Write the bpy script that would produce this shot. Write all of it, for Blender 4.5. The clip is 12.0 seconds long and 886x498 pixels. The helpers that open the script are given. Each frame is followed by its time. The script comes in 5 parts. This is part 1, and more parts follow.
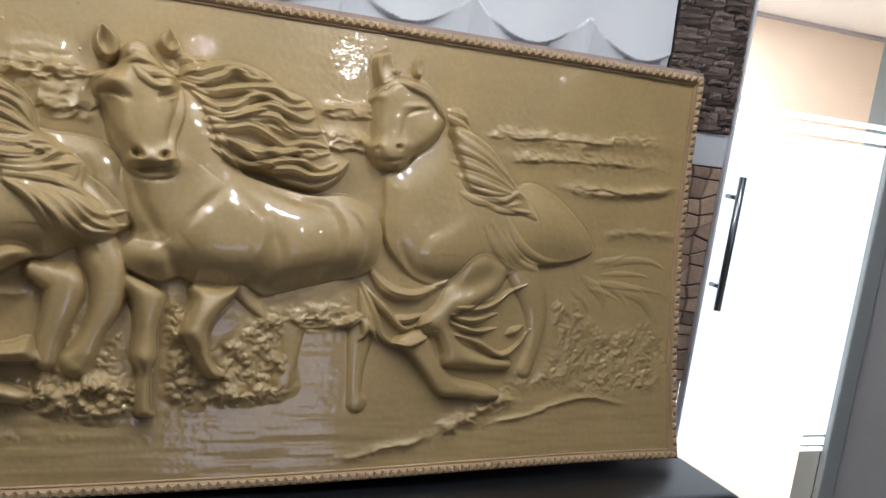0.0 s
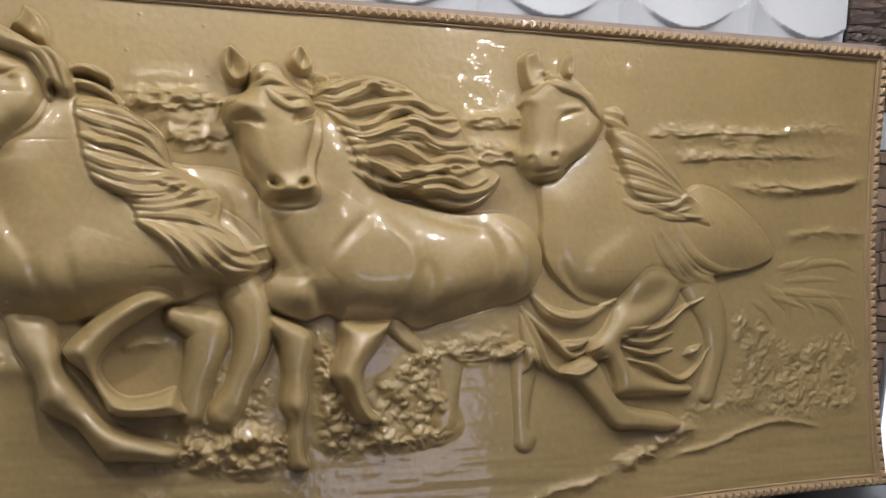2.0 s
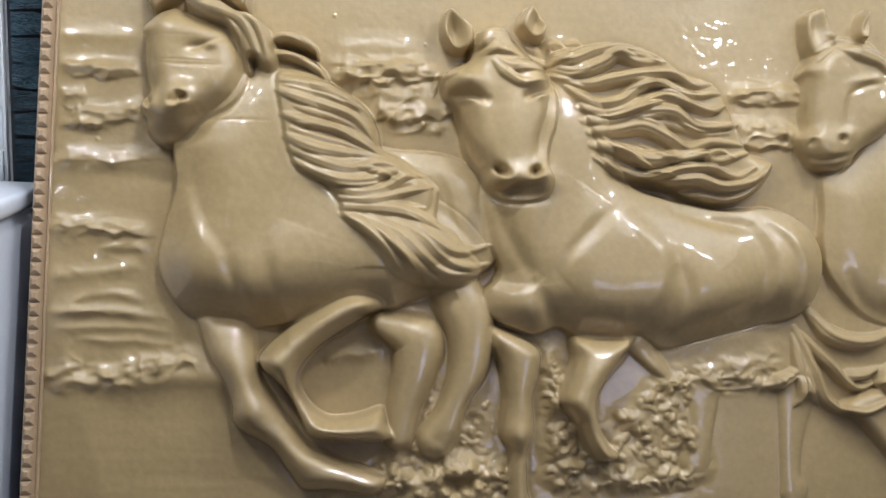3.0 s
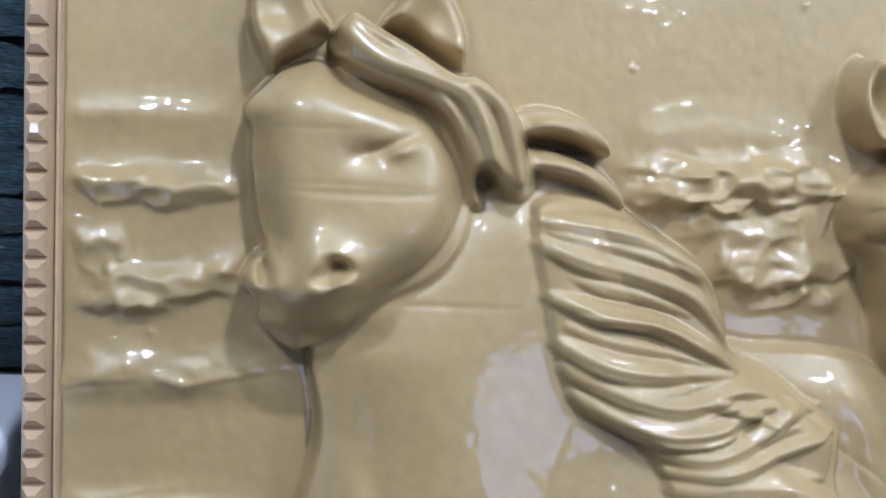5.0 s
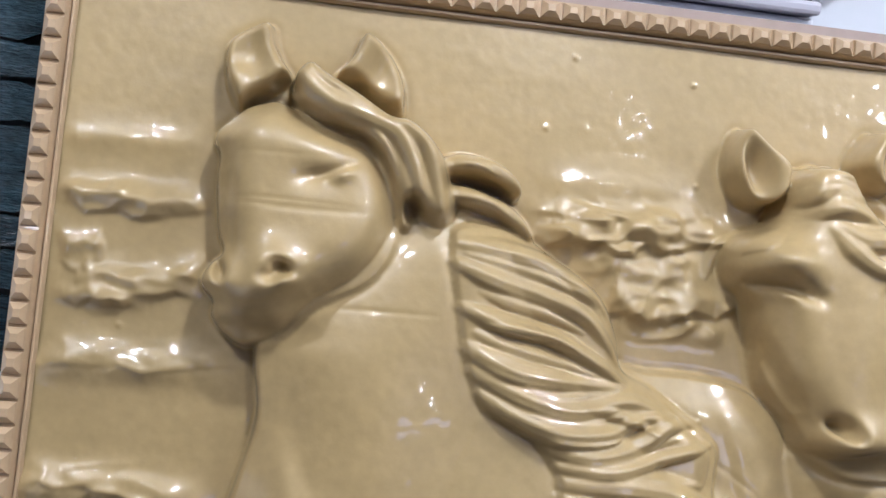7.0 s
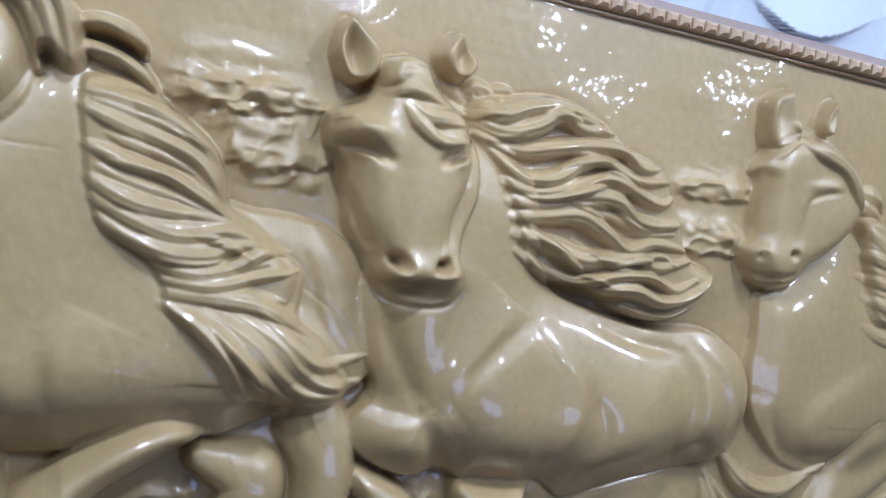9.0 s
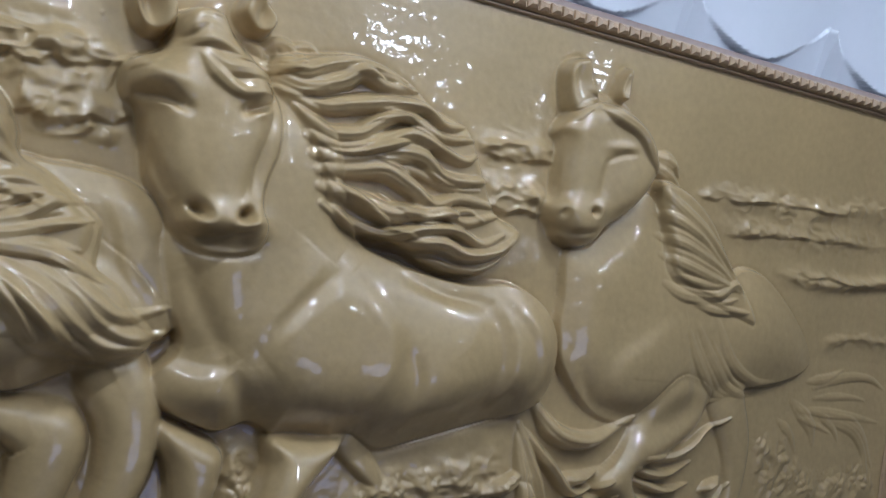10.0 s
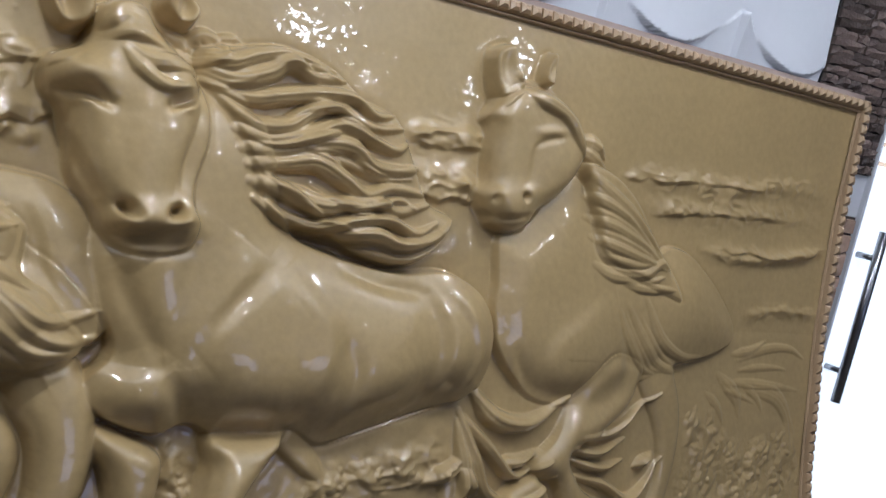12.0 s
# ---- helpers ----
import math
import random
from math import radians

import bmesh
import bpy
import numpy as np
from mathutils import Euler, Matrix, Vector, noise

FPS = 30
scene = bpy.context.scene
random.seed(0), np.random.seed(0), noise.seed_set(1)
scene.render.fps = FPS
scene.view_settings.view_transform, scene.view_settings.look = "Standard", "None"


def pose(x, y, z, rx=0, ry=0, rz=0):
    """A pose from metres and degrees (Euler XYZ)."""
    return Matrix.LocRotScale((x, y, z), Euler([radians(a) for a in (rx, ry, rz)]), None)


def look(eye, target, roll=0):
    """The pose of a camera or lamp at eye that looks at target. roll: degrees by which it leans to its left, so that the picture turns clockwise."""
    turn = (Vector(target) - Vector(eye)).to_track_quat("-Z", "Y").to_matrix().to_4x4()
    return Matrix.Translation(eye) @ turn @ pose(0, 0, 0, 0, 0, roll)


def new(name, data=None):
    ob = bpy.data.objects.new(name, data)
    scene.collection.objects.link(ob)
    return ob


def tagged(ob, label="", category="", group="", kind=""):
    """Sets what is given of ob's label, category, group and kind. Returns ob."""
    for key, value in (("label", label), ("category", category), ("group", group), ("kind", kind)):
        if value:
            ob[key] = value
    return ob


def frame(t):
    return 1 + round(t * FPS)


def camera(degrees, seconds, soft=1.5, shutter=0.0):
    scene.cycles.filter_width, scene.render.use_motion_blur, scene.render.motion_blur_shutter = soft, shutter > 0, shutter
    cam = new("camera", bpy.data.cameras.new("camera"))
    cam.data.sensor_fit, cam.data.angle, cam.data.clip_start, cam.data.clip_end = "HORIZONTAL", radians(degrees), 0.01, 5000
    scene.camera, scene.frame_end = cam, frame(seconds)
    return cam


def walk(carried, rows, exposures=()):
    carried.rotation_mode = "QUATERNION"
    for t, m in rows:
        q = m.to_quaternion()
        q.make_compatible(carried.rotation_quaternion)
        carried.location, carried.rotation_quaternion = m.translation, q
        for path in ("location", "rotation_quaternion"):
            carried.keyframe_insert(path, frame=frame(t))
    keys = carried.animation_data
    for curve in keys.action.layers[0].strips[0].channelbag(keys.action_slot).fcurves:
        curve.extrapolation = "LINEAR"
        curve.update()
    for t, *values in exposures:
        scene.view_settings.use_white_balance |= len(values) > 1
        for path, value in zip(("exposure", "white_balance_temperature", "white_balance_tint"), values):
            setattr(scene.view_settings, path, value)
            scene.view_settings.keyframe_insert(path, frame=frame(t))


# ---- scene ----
# ---- camera ----
BASE, LEAN_BACK = 0.42, 14.0
stand = pose(0, 0, BASE, -LEAN_BACK, 0, 0)
cam = camera(49.4, 12.0, soft=1.5, shutter=0.0)
PATH = [
    (0, (-0.696, -2.384, 0.461), (0.099, -0.554, 0.593), 2.5),
    (0.5, (-0.723, -2.353, 0.461), (0.133, -0.552, 0.608), 2.1),
    (1, (-0.727, -2.317, 0.468), (0.082, -0.494, 0.618), 1.5),
    (1.5, (-0.734, -2.244, 0.488), (0.053, -0.412, 0.632), 1.1),
    (2, (-0.719, -2.119, 0.498), (-0.143, -0.21, 0.65), -0.7),
    (2.5, (-0.726, -1.955, 0.535), (-0.449, 0.02, 0.691), -0.1),
    (2.7, (-0.731, -1.88, 0.528), (-0.528, 0.104, 0.677), 0.8),
    (4.5, (-0.897, -1.104, 0.919), (-0.703, 0.866, 0.636), 2.9),
    (5, (-1.045, -0.849, 0.97), (-0.809, 1.133, 0.849), 2.0),
    (5.5, (-1.102, -0.766, 0.976), (-0.803, 1.211, 1.046), 2.6),
    (6, (-1.087, -0.785, 0.96), (-0.81, 1.194, 1.055), 3.7),
    (6.5, (-1.072, -0.862, 0.915), (-0.812, 1.117, 1.045), 4.2),
    (6.7, (-1.031, -0.912, 0.884), (-0.803, 1.067, 1.061), 4.9),
    (8.5, (-0.931, -1.253, 0.817), (-0.452, 0.688, 0.785), 7.9),
    (9, (-0.869, -1.252, 0.835), (-0.145, 0.612, 0.814), 8.2),
    (9.5, (-0.817, -1.281, 0.768), (0.058, 0.516, 0.844), 6.5),
    (10, (-0.788, -1.313, 0.723), (0.173, 0.438, 0.819), 6.4),
    (10.5, (-0.765, -1.343, 0.669), (0.258, 0.371, 0.786), 5.3),
    (11, (-0.754, -1.37, 0.664), (0.364, 0.288, 0.722), 4.9),
    (11.5, (-0.752, -1.367, 0.654), (0.382, 0.279, 0.735), 3.8),
    (12, (-0.808, -1.296, 0.727), (0.301, 0.366, 0.808), 4.1),
]
EXPOSURES = [
    (0.0, -1.2, 6000, 9), (0.5, -1.32, 6000, 9), (1.5, -1.25, 6000, 9), (2.0, -1.12, 6250, 10), (2.5, -0.86, 5900, 10), (4.5, -0.70, 5000, 11), (5.0, -0.78, 4900, 10), (5.5, -0.68, 5300, 12), (6.7, -0.70, 5500, 12),
    (8.5, -0.70, 4900, 11), (9.0, -0.86, 4700, 12), (10.0, -1.38, 5000, 9), (10.5, -1.42, 5200, 10), (11.5, -1.34, 5200, 10), (12.0, -1.30, 5500, 11),
]
walk(cam, [(t, stand @ look(eye, target, roll)) for t, eye, target, roll in PATH], EXPOSURES)

# ---- world and light ----
world = bpy.data.worlds.new("world")
scene.world = world
world.use_nodes = True
sky = world.node_tree.nodes.new("ShaderNodeTexSky")
sky.sky_type, sky.sun_disc, sky.sun_elevation, sky.sun_rotation = "NISHITA", False, radians(45), radians(200)
world.node_tree.links.new(sky.outputs[0], world.node_tree.nodes["Background"].inputs[0])
world.node_tree.nodes["Background"].inputs[1].default_value = 0.1


# ---- materials ----
def material(name, colour, rough=0.5, metal=0.0, var=0.12, scale=6.0, fine=60.0, bump=0.1, coat=0.0, spread=0.0, dist=0.002, emit=0.0, streak=None):
    """A surface with variation at two scales, fine relief, and, for pieces, a shade of its own each."""
    m = bpy.data.materials.new(name)
    m.use_nodes = True
    nt = m.node_tree
    b = nt.nodes["Principled BSDF"]
    def node(kind, **props):
        n = nt.nodes.new("ShaderNode" + kind)
        for k, v in props.items():
            n.inputs[k].default_value = v
        return n
    co = nt.nodes.new("ShaderNodeTexCoord")
    mp = node("Mapping")
    if streak:
        mp.inputs["Scale"].default_value = streak
    nt.links.new(co.outputs["Object"], mp.inputs[0])
    big = node("TexNoise", Scale=scale, Detail=4.0)
    small = node("TexNoise", Scale=fine, Detail=3.0)
    nt.links.new(mp.outputs[0], big.inputs["Vector"])
    nt.links.new(mp.outputs[0], small.inputs["Vector"])
    add = node("Math")
    add.operation = "MULTIPLY_ADD"
    add.inputs[1].default_value = 0.6
    nt.links.new(big.outputs[0], add.inputs[0])
    half = node("Math")
    half.operation = "MULTIPLY"
    half.inputs[1].default_value = 0.4
    nt.links.new(small.outputs[0], half.inputs[0])
    nt.links.new(half.outputs[0], add.inputs[2])
    rng = node("MapRange")
    rng.inputs["From Min"].default_value, rng.inputs["From Max"].default_value = 0.3, 0.7
    rng.inputs["To Min"].default_value, rng.inputs["To Max"].default_value = 1 - var, 1 + var
    nt.links.new(add.outputs[0], rng.inputs["Value"])
    value = rng.outputs[0]
    if spread:
        info = nt.nodes.new("ShaderNodeObjectInfo")
        r2 = node("MapRange")
        r2.inputs["To Min"].default_value, r2.inputs["To Max"].default_value = 1 - spread, 1 + spread
        nt.links.new(info.outputs["Random"], r2.inputs["Value"])
        mul = node("Math")
        mul.operation = "MULTIPLY"
        nt.links.new(value, mul.inputs[0])
        nt.links.new(r2.outputs[0], mul.inputs[1])
        value = mul.outputs[0]
    tint = node("VectorMath")
    tint.operation = "SCALE"
    tint.inputs[0].default_value = colour
    nt.links.new(value, tint.inputs["Scale"])
    nt.links.new(tint.outputs[0], b.inputs["Base Color"])
    b.inputs["Roughness"].default_value, b.inputs["Metallic"].default_value = rough, metal
    b.inputs["Coat Weight"].default_value, b.inputs["Coat Roughness"].default_value = coat, 0.06
    if emit:
        b.inputs["Emission Color"].default_value, b.inputs["Emission Strength"].default_value = (*colour, 1), emit
    if bump:
        bp = node("Bump", Strength=bump, Distance=dist)
        nt.links.new(small.outputs[0], bp.inputs["Height"])
        nt.links.new(bp.outputs[0], b.inputs["Normal"])
    return m


def glow(name, colour, strength):
    m = bpy.data.materials.new(name)
    m.use_nodes = True
    b = m.node_tree.nodes["Principled BSDF"]
    b.inputs["Base Color"].default_value = (0.8, 0.8, 0.8, 1)
    b.inputs["Emission Color"].default_value, b.inputs["Emission Strength"].default_value = (*colour, 1), strength
    return m


OCHRE = material("ochre gloss paint", (0.372, 0.268, 0.120), 0.38, var=0.15, scale=3.5, fine=75, bump=0.22, coat=1.0, dist=0.0012)
RIM_PAINT = material("tan rim paint", (0.42, 0.295, 0.17), 0.42, var=0.14, scale=8, fine=90, bump=0.2, coat=0.5, dist=0.001)
# For unseen walls; dark so that they throw back little light.
DIM_WALL = material("dim paint of unseen walls", (0.20, 0.19, 0.18), 0.7, var=0.08, bump=0.15)
PLASTER = material("white wall paint", (0.72, 0.71, 0.69), 0.7, var=0.05, bump=0.15)
CEILING = material("ceiling paint", (0.74, 0.75, 0.77), 0.8, var=0.04, bump=0.1)
# Assumed tone of the unseen floor, dark so less light bounces up.
FLOOR = material("low bounce brown floor tile", (0.13, 0.11, 0.09), 0.25, var=0.07, scale=3, bump=0.03)
GROUT = material("floor joint", (0.35, 0.32, 0.28), 0.8)
WHITE_PANEL = material("white gloss panel", (0.66, 0.68, 0.72), 0.28, var=0.02, bump=0.02)
LEDGE = material("brown ledge stone", (0.115, 0.085, 0.072), 0.5, var=0.45, scale=18, fine=90, bump=0.6, spread=0.6, dist=0.004)
SLATE = material("dark slate", (0.026, 0.050, 0.064), 0.24, var=0.85, scale=14, fine=90, bump=1.0, spread=0.5, dist=0.007, streak=(1, 1, 5))
SLATE_JOINT = material("black joint", (0.008, 0.010, 0.012), 0.7, bump=0.2)
PAVING = material("crazy paving stone", (0.38, 0.27, 0.20), 0.6, var=0.25, scale=14, fine=80, bump=0.4, spread=0.35, dist=0.003)
PAVING_JOINT = material("paving joint", (0.06, 0.045, 0.04), 0.8, bump=0.3)
WHITE_BRICK = material("white brick", (0.62, 0.64, 0.66), 0.55, var=0.06, scale=12, bump=0.3, spread=0.06)
STEEL = material("brushed steel", (0.30, 0.31, 0.33), 0.3, metal=1.0, var=0.1, fine=200, bump=0.05)
BLACK = material("black leather", (0.005, 0.006, 0.008), 0.36, var=0.2, fine=220, bump=0.25)
# Rail colour; also paints the shadow line under the ceiling beyond the door.
GREY_TRIM_AND_SHADE = material("grey lilac trim and shadow line", (0.42, 0.41, 0.46), 0.5, var=0.05)
BROWN_TRIM = material("brown board edge", (0.30, 0.23, 0.20), 0.5, var=0.12)
DOOR_FRAME = material("grey green door frame", (0.42, 0.45, 0.44), 0.45, var=0.04)
WHITE_PLASTIC = material("white plastic", (0.70, 0.72, 0.76), 0.35, var=0.03)
RED = material("red print", (0.50, 0.02, 0.07), 0.4, var=0.08)
PEACH = material("cream tile", (0.74, 0.64, 0.54), 0.35, var=0.06, bump=0.03)
LAMP_GLASS = glow("lamp", (1.0, 0.95, 0.86), 60.0)
FROST = glow("frosted daylight glass", (0.90, 0.95, 1.0), 2.6)
DAYLIGHT = glow("daylight", (0.72, 0.72, 1.0), 5.5)


# ---- building helpers ----
def mesh_of(name, bm, mat, smooth=False):
    me = bpy.data.meshes.new(name)
    bm.to_mesh(me)
    bm.free()
    me.materials.append(mat)
    if smooth:
        me.shade_smooth()
    return me


def part(name, bm, mat, parent=None, label="", smooth=False):
    ob = new(name, mesh_of(name, bm, mat, smooth))
    ob.parent = parent
    return tagged(ob, label)


def thing(name, label, category, kind="", group="", at=None):
    ob = new(name)
    ob.empty_display_size = 0.1
    if at is not None:
        ob.matrix_world = at
    return tagged(ob, label, category, group, kind)


def box(x0, x1, y0, y1, z0, z1, bevel=0.0, segments=2, bm=None):
    bm = bm or bmesh.new()
    m = Matrix.Translation(((x0 + x1) / 2, (y0 + y1) / 2, (z0 + z1) / 2)) @ Matrix.Diagonal((x1 - x0, y1 - y0, z1 - z0, 1))
    made = bmesh.ops.create_cube(bm, size=1.0, matrix=m)
    if bevel:
        edges = list({e for v in made["verts"] for e in v.link_edges})
        bmesh.ops.bevel(bm, geom=edges, offset=bevel, segments=segments, profile=0.5, affect="EDGES")
    return bm


def rod(a, b, r, sides=16, bm=None):
    bm = bm or bmesh.new()
    a, b = Vector(a), Vector(b)
    turn = (b - a).to_track_quat("Z", "Y").to_matrix().to_4x4()
    bmesh.ops.create_cone(bm, cap_ends=True, segments=sides, radius1=r, radius2=r, depth=(b - a).length, matrix=Matrix.Translation((a + b) / 2) @ turn)
    return bm


# ---- room ----
WALL = 0.36


def setting(name, bm, mat, label, category):
    ob = new(name, mesh_of(name, bm, mat))
    return tagged(ob, label, category, kind="structure")


setting("floor", box(-4.5, 4.5, -5.5, 3.2, -0.06, 0.0), GROUT, "unseen showroom floor, tiled dark brown to cut bounce light", "floor")
setting("ceiling", box(-4.5, 4.5, -5.5, 3.2, 2.50, 2.60), CEILING, "white painted ceiling with small lamps", "ceiling")
setting("wall_north", box(-4.5, 1.395, WALL + 0.03, WALL + 0.15, 0.0, 2.50), PLASTER, "white painted display wall carrying wall panel samples", "wall")
setting("wall_north_right", box(2.16, 4.5, WALL + 0.03, WALL + 0.15, 0.0, 2.50), PLASTER, "white painted wall beside the door", "wall")
setting("wall_above_door", box(1.395, 2.16, WALL + 0.03, WALL + 0.15, 2.15, 2.50), PLASTER, "white painted wall above the door", "wall")
# Unseen walls added to close the room, dark to hold down the fill.
setting("wall_west", box(-4.6, -4.5, -5.5, 3.2, 0.0, 2.50), DIM_WALL, "plain unseen side wall, kept dark to cut bounce light", "wall")
setting("wall_east", box(4.5, 4.6, -5.5, 3.2, 0.0, 2.50), DIM_WALL, "plain unseen side wall, kept dark to cut bounce light", "wall")
setting("wall_far", box(-4.5, 4.5, 3.2, 3.3, 0.0, 2.50), DIM_WALL, "plain wall of the space behind", "wall")
setting("wall_south", box(-4.5, 4.5, -5.6, -5.5, 0.0, 2.50), DIM_WALL, "plain unseen wall closing the showroom, kept dark to cut fill", "wall")


# ---- relief panel: a carved sheet, worked on one height grid ----
LEFT, RIGHT, TOP = -1.299, 1.188, 1.221
NX, NZ = 1300, 630
HORSE_1, HORSE_2, HORSE_3 = 1, 2, 3
rng = np.random.default_rng(7)


def ease(a):
    a = np.clip(a, 0, 1)
    return a * a * (3 - 2 * a)


def bow(x, z):
    """The sheet sags backwards towards its free end."""
    return 0.1 * ease((x + 0.1) / 1.3) * np.interp(z, (0, 0.15, 0.35, 0.68, 0.95, 1.2), (0.75, 0.92, 1.0, 0.85, 0.5, 0.0))


def foot(x):
    """The height of the sheet's lower edge."""
    return 0.045 * ease((x + 0.9) / 2.1)


gx = np.linspace(LEFT, RIGHT, NX)[None, :].repeat(NZ, 0)
gz = foot(gx) + np.linspace(0, 1, NZ)[:, None] * (TOP - foot(gx))
H = np.zeros((NZ, NX))
OWNER = np.zeros((NZ, NX), int)
HAIR = np.zeros((NZ, NX), bool)
DX, DZ = (RIGHT - LEFT) / (NX - 1), TOP / (NZ - 1)


def lattice(size, seed, octaves=3, stretch=1.0):
    """Smooth noise on the sheet, about -1 to 1, with lumps of that size in metres."""
    r = np.random.default_rng(seed)
    total, amp = np.zeros((NZ, NX)), 1.0
    for _ in range(octaves):
        nx, nz = int((RIGHT - LEFT) / size / stretch) + 4, int(TOP / size) + 4
        g = r.uniform(-1, 1, (nz, nx))
        u, v = (gx - LEFT) / size / stretch + 1, gz / size + 1
        i, j = np.clip(u.astype(int), 0, nx - 2), np.clip(v.astype(int), 0, nz - 2)
        a, b = ease(u - i), ease(v - j)
        total += amp * ((g[j, i] * (1 - a) + g[j, i + 1] * a) * (1 - b) + (g[j + 1, i] * (1 - a) + g[j + 1, i + 1] * a) * b)
        size, amp = size * 0.5, amp * 0.5
    return total


def window(points, margin):
    p = np.array([q[:2] for q in points])
    i0, i1 = int((p[:, 0].min() - margin - LEFT) / DX), int((p[:, 0].max() + margin - LEFT) / DX) + 2
    j0, j1 = int((p[:, 1].min() - margin - 0.05) / DZ), int((p[:, 1].max() + margin) / DZ) + 2
    return slice(max(j0, 0), max(min(j1, NZ), 1)), slice(max(i0, 0), max(min(i1, NX), 1))


def curve(points, steps=8, closed=False):
    """A smooth line through the points (Catmull-Rom)."""
    p = np.array(points, float)
    p = np.vstack([p[-1], p, p[:2]]) if closed else np.vstack([2 * p[0] - p[1], p, 2 * p[-1] - p[-2]])
    t = np.linspace(0, 1, steps, endpoint=False)[:, None]
    rows = []
    for a, b, c, d in zip(p[:-3], p[1:-2], p[2:-1], p[3:]):
        rows.append(0.5 * (2 * b + (c - a) * t + (2 * a - 5 * b + 4 * c - d) * t**2 + (3 * b - a - 3 * c + d) * t**3))
    return np.vstack(rows if closed else rows + [p[-2][None]])


def nearest(line, w, closed=False):
    """Distance to a line, and how far along it (0 to 1), for the cells of a window."""
    x, z = gx[w], gz[w]
    best, along = np.full(x.shape, 9.0), np.zeros(x.shape)
    n = len(line) - (0 if closed else 1)
    for k in range(n):
        a, b = line[k][:2], line[(k + 1) % len(line)][:2]
        d = b - a
        s = np.clip(((x - a[0]) * d[0] + (z - a[1]) * d[1]) / max(d @ d, 1e-12), 0, 1)
        r = np.hypot(x - a[0] - s * d[0], z - a[1] - s * d[1])
        m = r < best
        best[m], along[m] = r[m], ((k + s) / n)[m]
    return best, along


def settle(w, h, owner, k, hair=False):
    """Join a form to the sheet with a soft seam."""
    old = H[w]
    t = np.clip(0.5 + 0.5 * (h - old) / max(k, 1e-6), 0, 1)
    H[w] = np.where(h > 0, old * (1 - t) + h * t + k * t * (1 - t), old)
    own = (h > old) & (h > 0.004)
    OWNER[w] = np.where(own, owner, OWNER[w])
    HAIR[w] = np.where(own, hair, HAIR[w])


def blur(a, r):
    """A box blur of r cells, three times over."""
    for _ in range(3):
        for axis in (0, 1):
            pad = [(0, 0), (0, 0)]
            pad[axis] = (r + 1, r)
            c = np.cumsum(np.pad(a, pad, mode="edge"), axis)
            n = a.shape[axis]
            hi, lo = np.take(c, range(2 * r + 1, 2 * r + 1 + n), axis), np.take(c, range(n), axis)
            a = (hi - lo) / (2 * r + 1)
    return a


def filled(line, x, z):
    """The cells inside a closed line."""
    inside = np.zeros(x.shape, bool)
    for a, b in zip(line, np.roll(line, -1, 0)):
        cross = (a[1] > z) != (b[1] > z)
        inside ^= cross & (x < (b[0] - a[0]) * (z - a[1]) / (b[1] - a[1] + 1e-12) + a[0])
    return inside


def form(owner, points, height, edge, k=0.003, lift=0.0):
    """A rounded form inside a closed smooth outline, with a crisp low step at its edge; lift: how far it stands proud of forms beneath it."""
    line = curve(points, 6, True)
    w = window(line, 0.02)
    inside = filled(line, gx[w], gz[w])
    d, _ = nearest(line, w, True)
    u = np.clip(d / edge, 0, 1)
    h = np.where(inside, height * (1 - (1 - u) ** 2) ** 0.55, 0)
    r = max(int(edge / DX / 7), 1)
    share = blur(inside.astype(float), r)
    h = np.where(inside, blur(h, r) / np.maximum(share, 0.2), 0)
    under = np.maximum(blur(H[w], 4), 0)
    if lift:
        h = np.where(inside, np.maximum(h, under + lift * h / height), 0)
    h = np.where(inside & (h > under), under + (h - under) * ease(d / 0.006), h)
    settle(w, h, owner, k)
    H[w] -= np.where(inside, 0, 0.0015 * np.exp(-((d / 0.005) ** 2)))


def lap(points, rise, width):
    """One form laid over its neighbour: a step along a line, easing off on its right-hand side, or for a negative rise sinking there."""
    line = curve(points, 8)
    w = window(line, width * 2)
    d, s = nearest(line, w)
    side = np.zeros(d.shape)
    best = np.full(d.shape, 9.0)
    x, z = gx[w], gz[w]
    for a, b in zip(line[:-1], line[1:]):
        m = np.hypot(x - (a[0] + b[0]) / 2, z - (a[1] + b[1]) / 2)
        near = m < best
        best[near] = m[near]
        side[near] = ((b[0] - a[0]) * (z - a[1]) - (b[1] - a[1]) * (x - a[0]))[near]
    fade = np.clip(np.sin(np.pi * np.clip(s, 0.01, 0.99)), 0, 1) ** 0.7 * np.clip(H[w] / 0.02, 0, 1)
    t = ease(0.5 - 0.5 * np.sign(side) * d / (0.28 * width))
    H[w] += rise * fade * t * np.exp(-((d / width) ** 2))


def shelf(points, rise, width):
    """A ragged bank of surf: it swells up from behind and breaks off sharply along its lower edge."""
    line = curve(points, 12)
    n = len(line)
    line[:, 1] += 0.006 * np.interp(np.arange(n), np.arange(0, n + 3, 3), rng.uniform(-1, 1, len(range(0, n + 3, 3))))
    w = window(line, width * 2.5)
    d, s = nearest(line, w)
    at = np.interp(gx[w], line[:, 0], line[:, 1])
    above = gz[w] - at
    fade = np.clip(np.minimum(s, 1 - s) * 7, 0, 1) * (0.75 + 0.35 * RUFFLE[w])
    body = np.where(above > 0, np.exp(-((d / width) ** 2)), np.exp(-((d / 0.0035) ** 2)))
    H[w] += rise * fade * body * (0.9 + 0.15 * CURL[w])


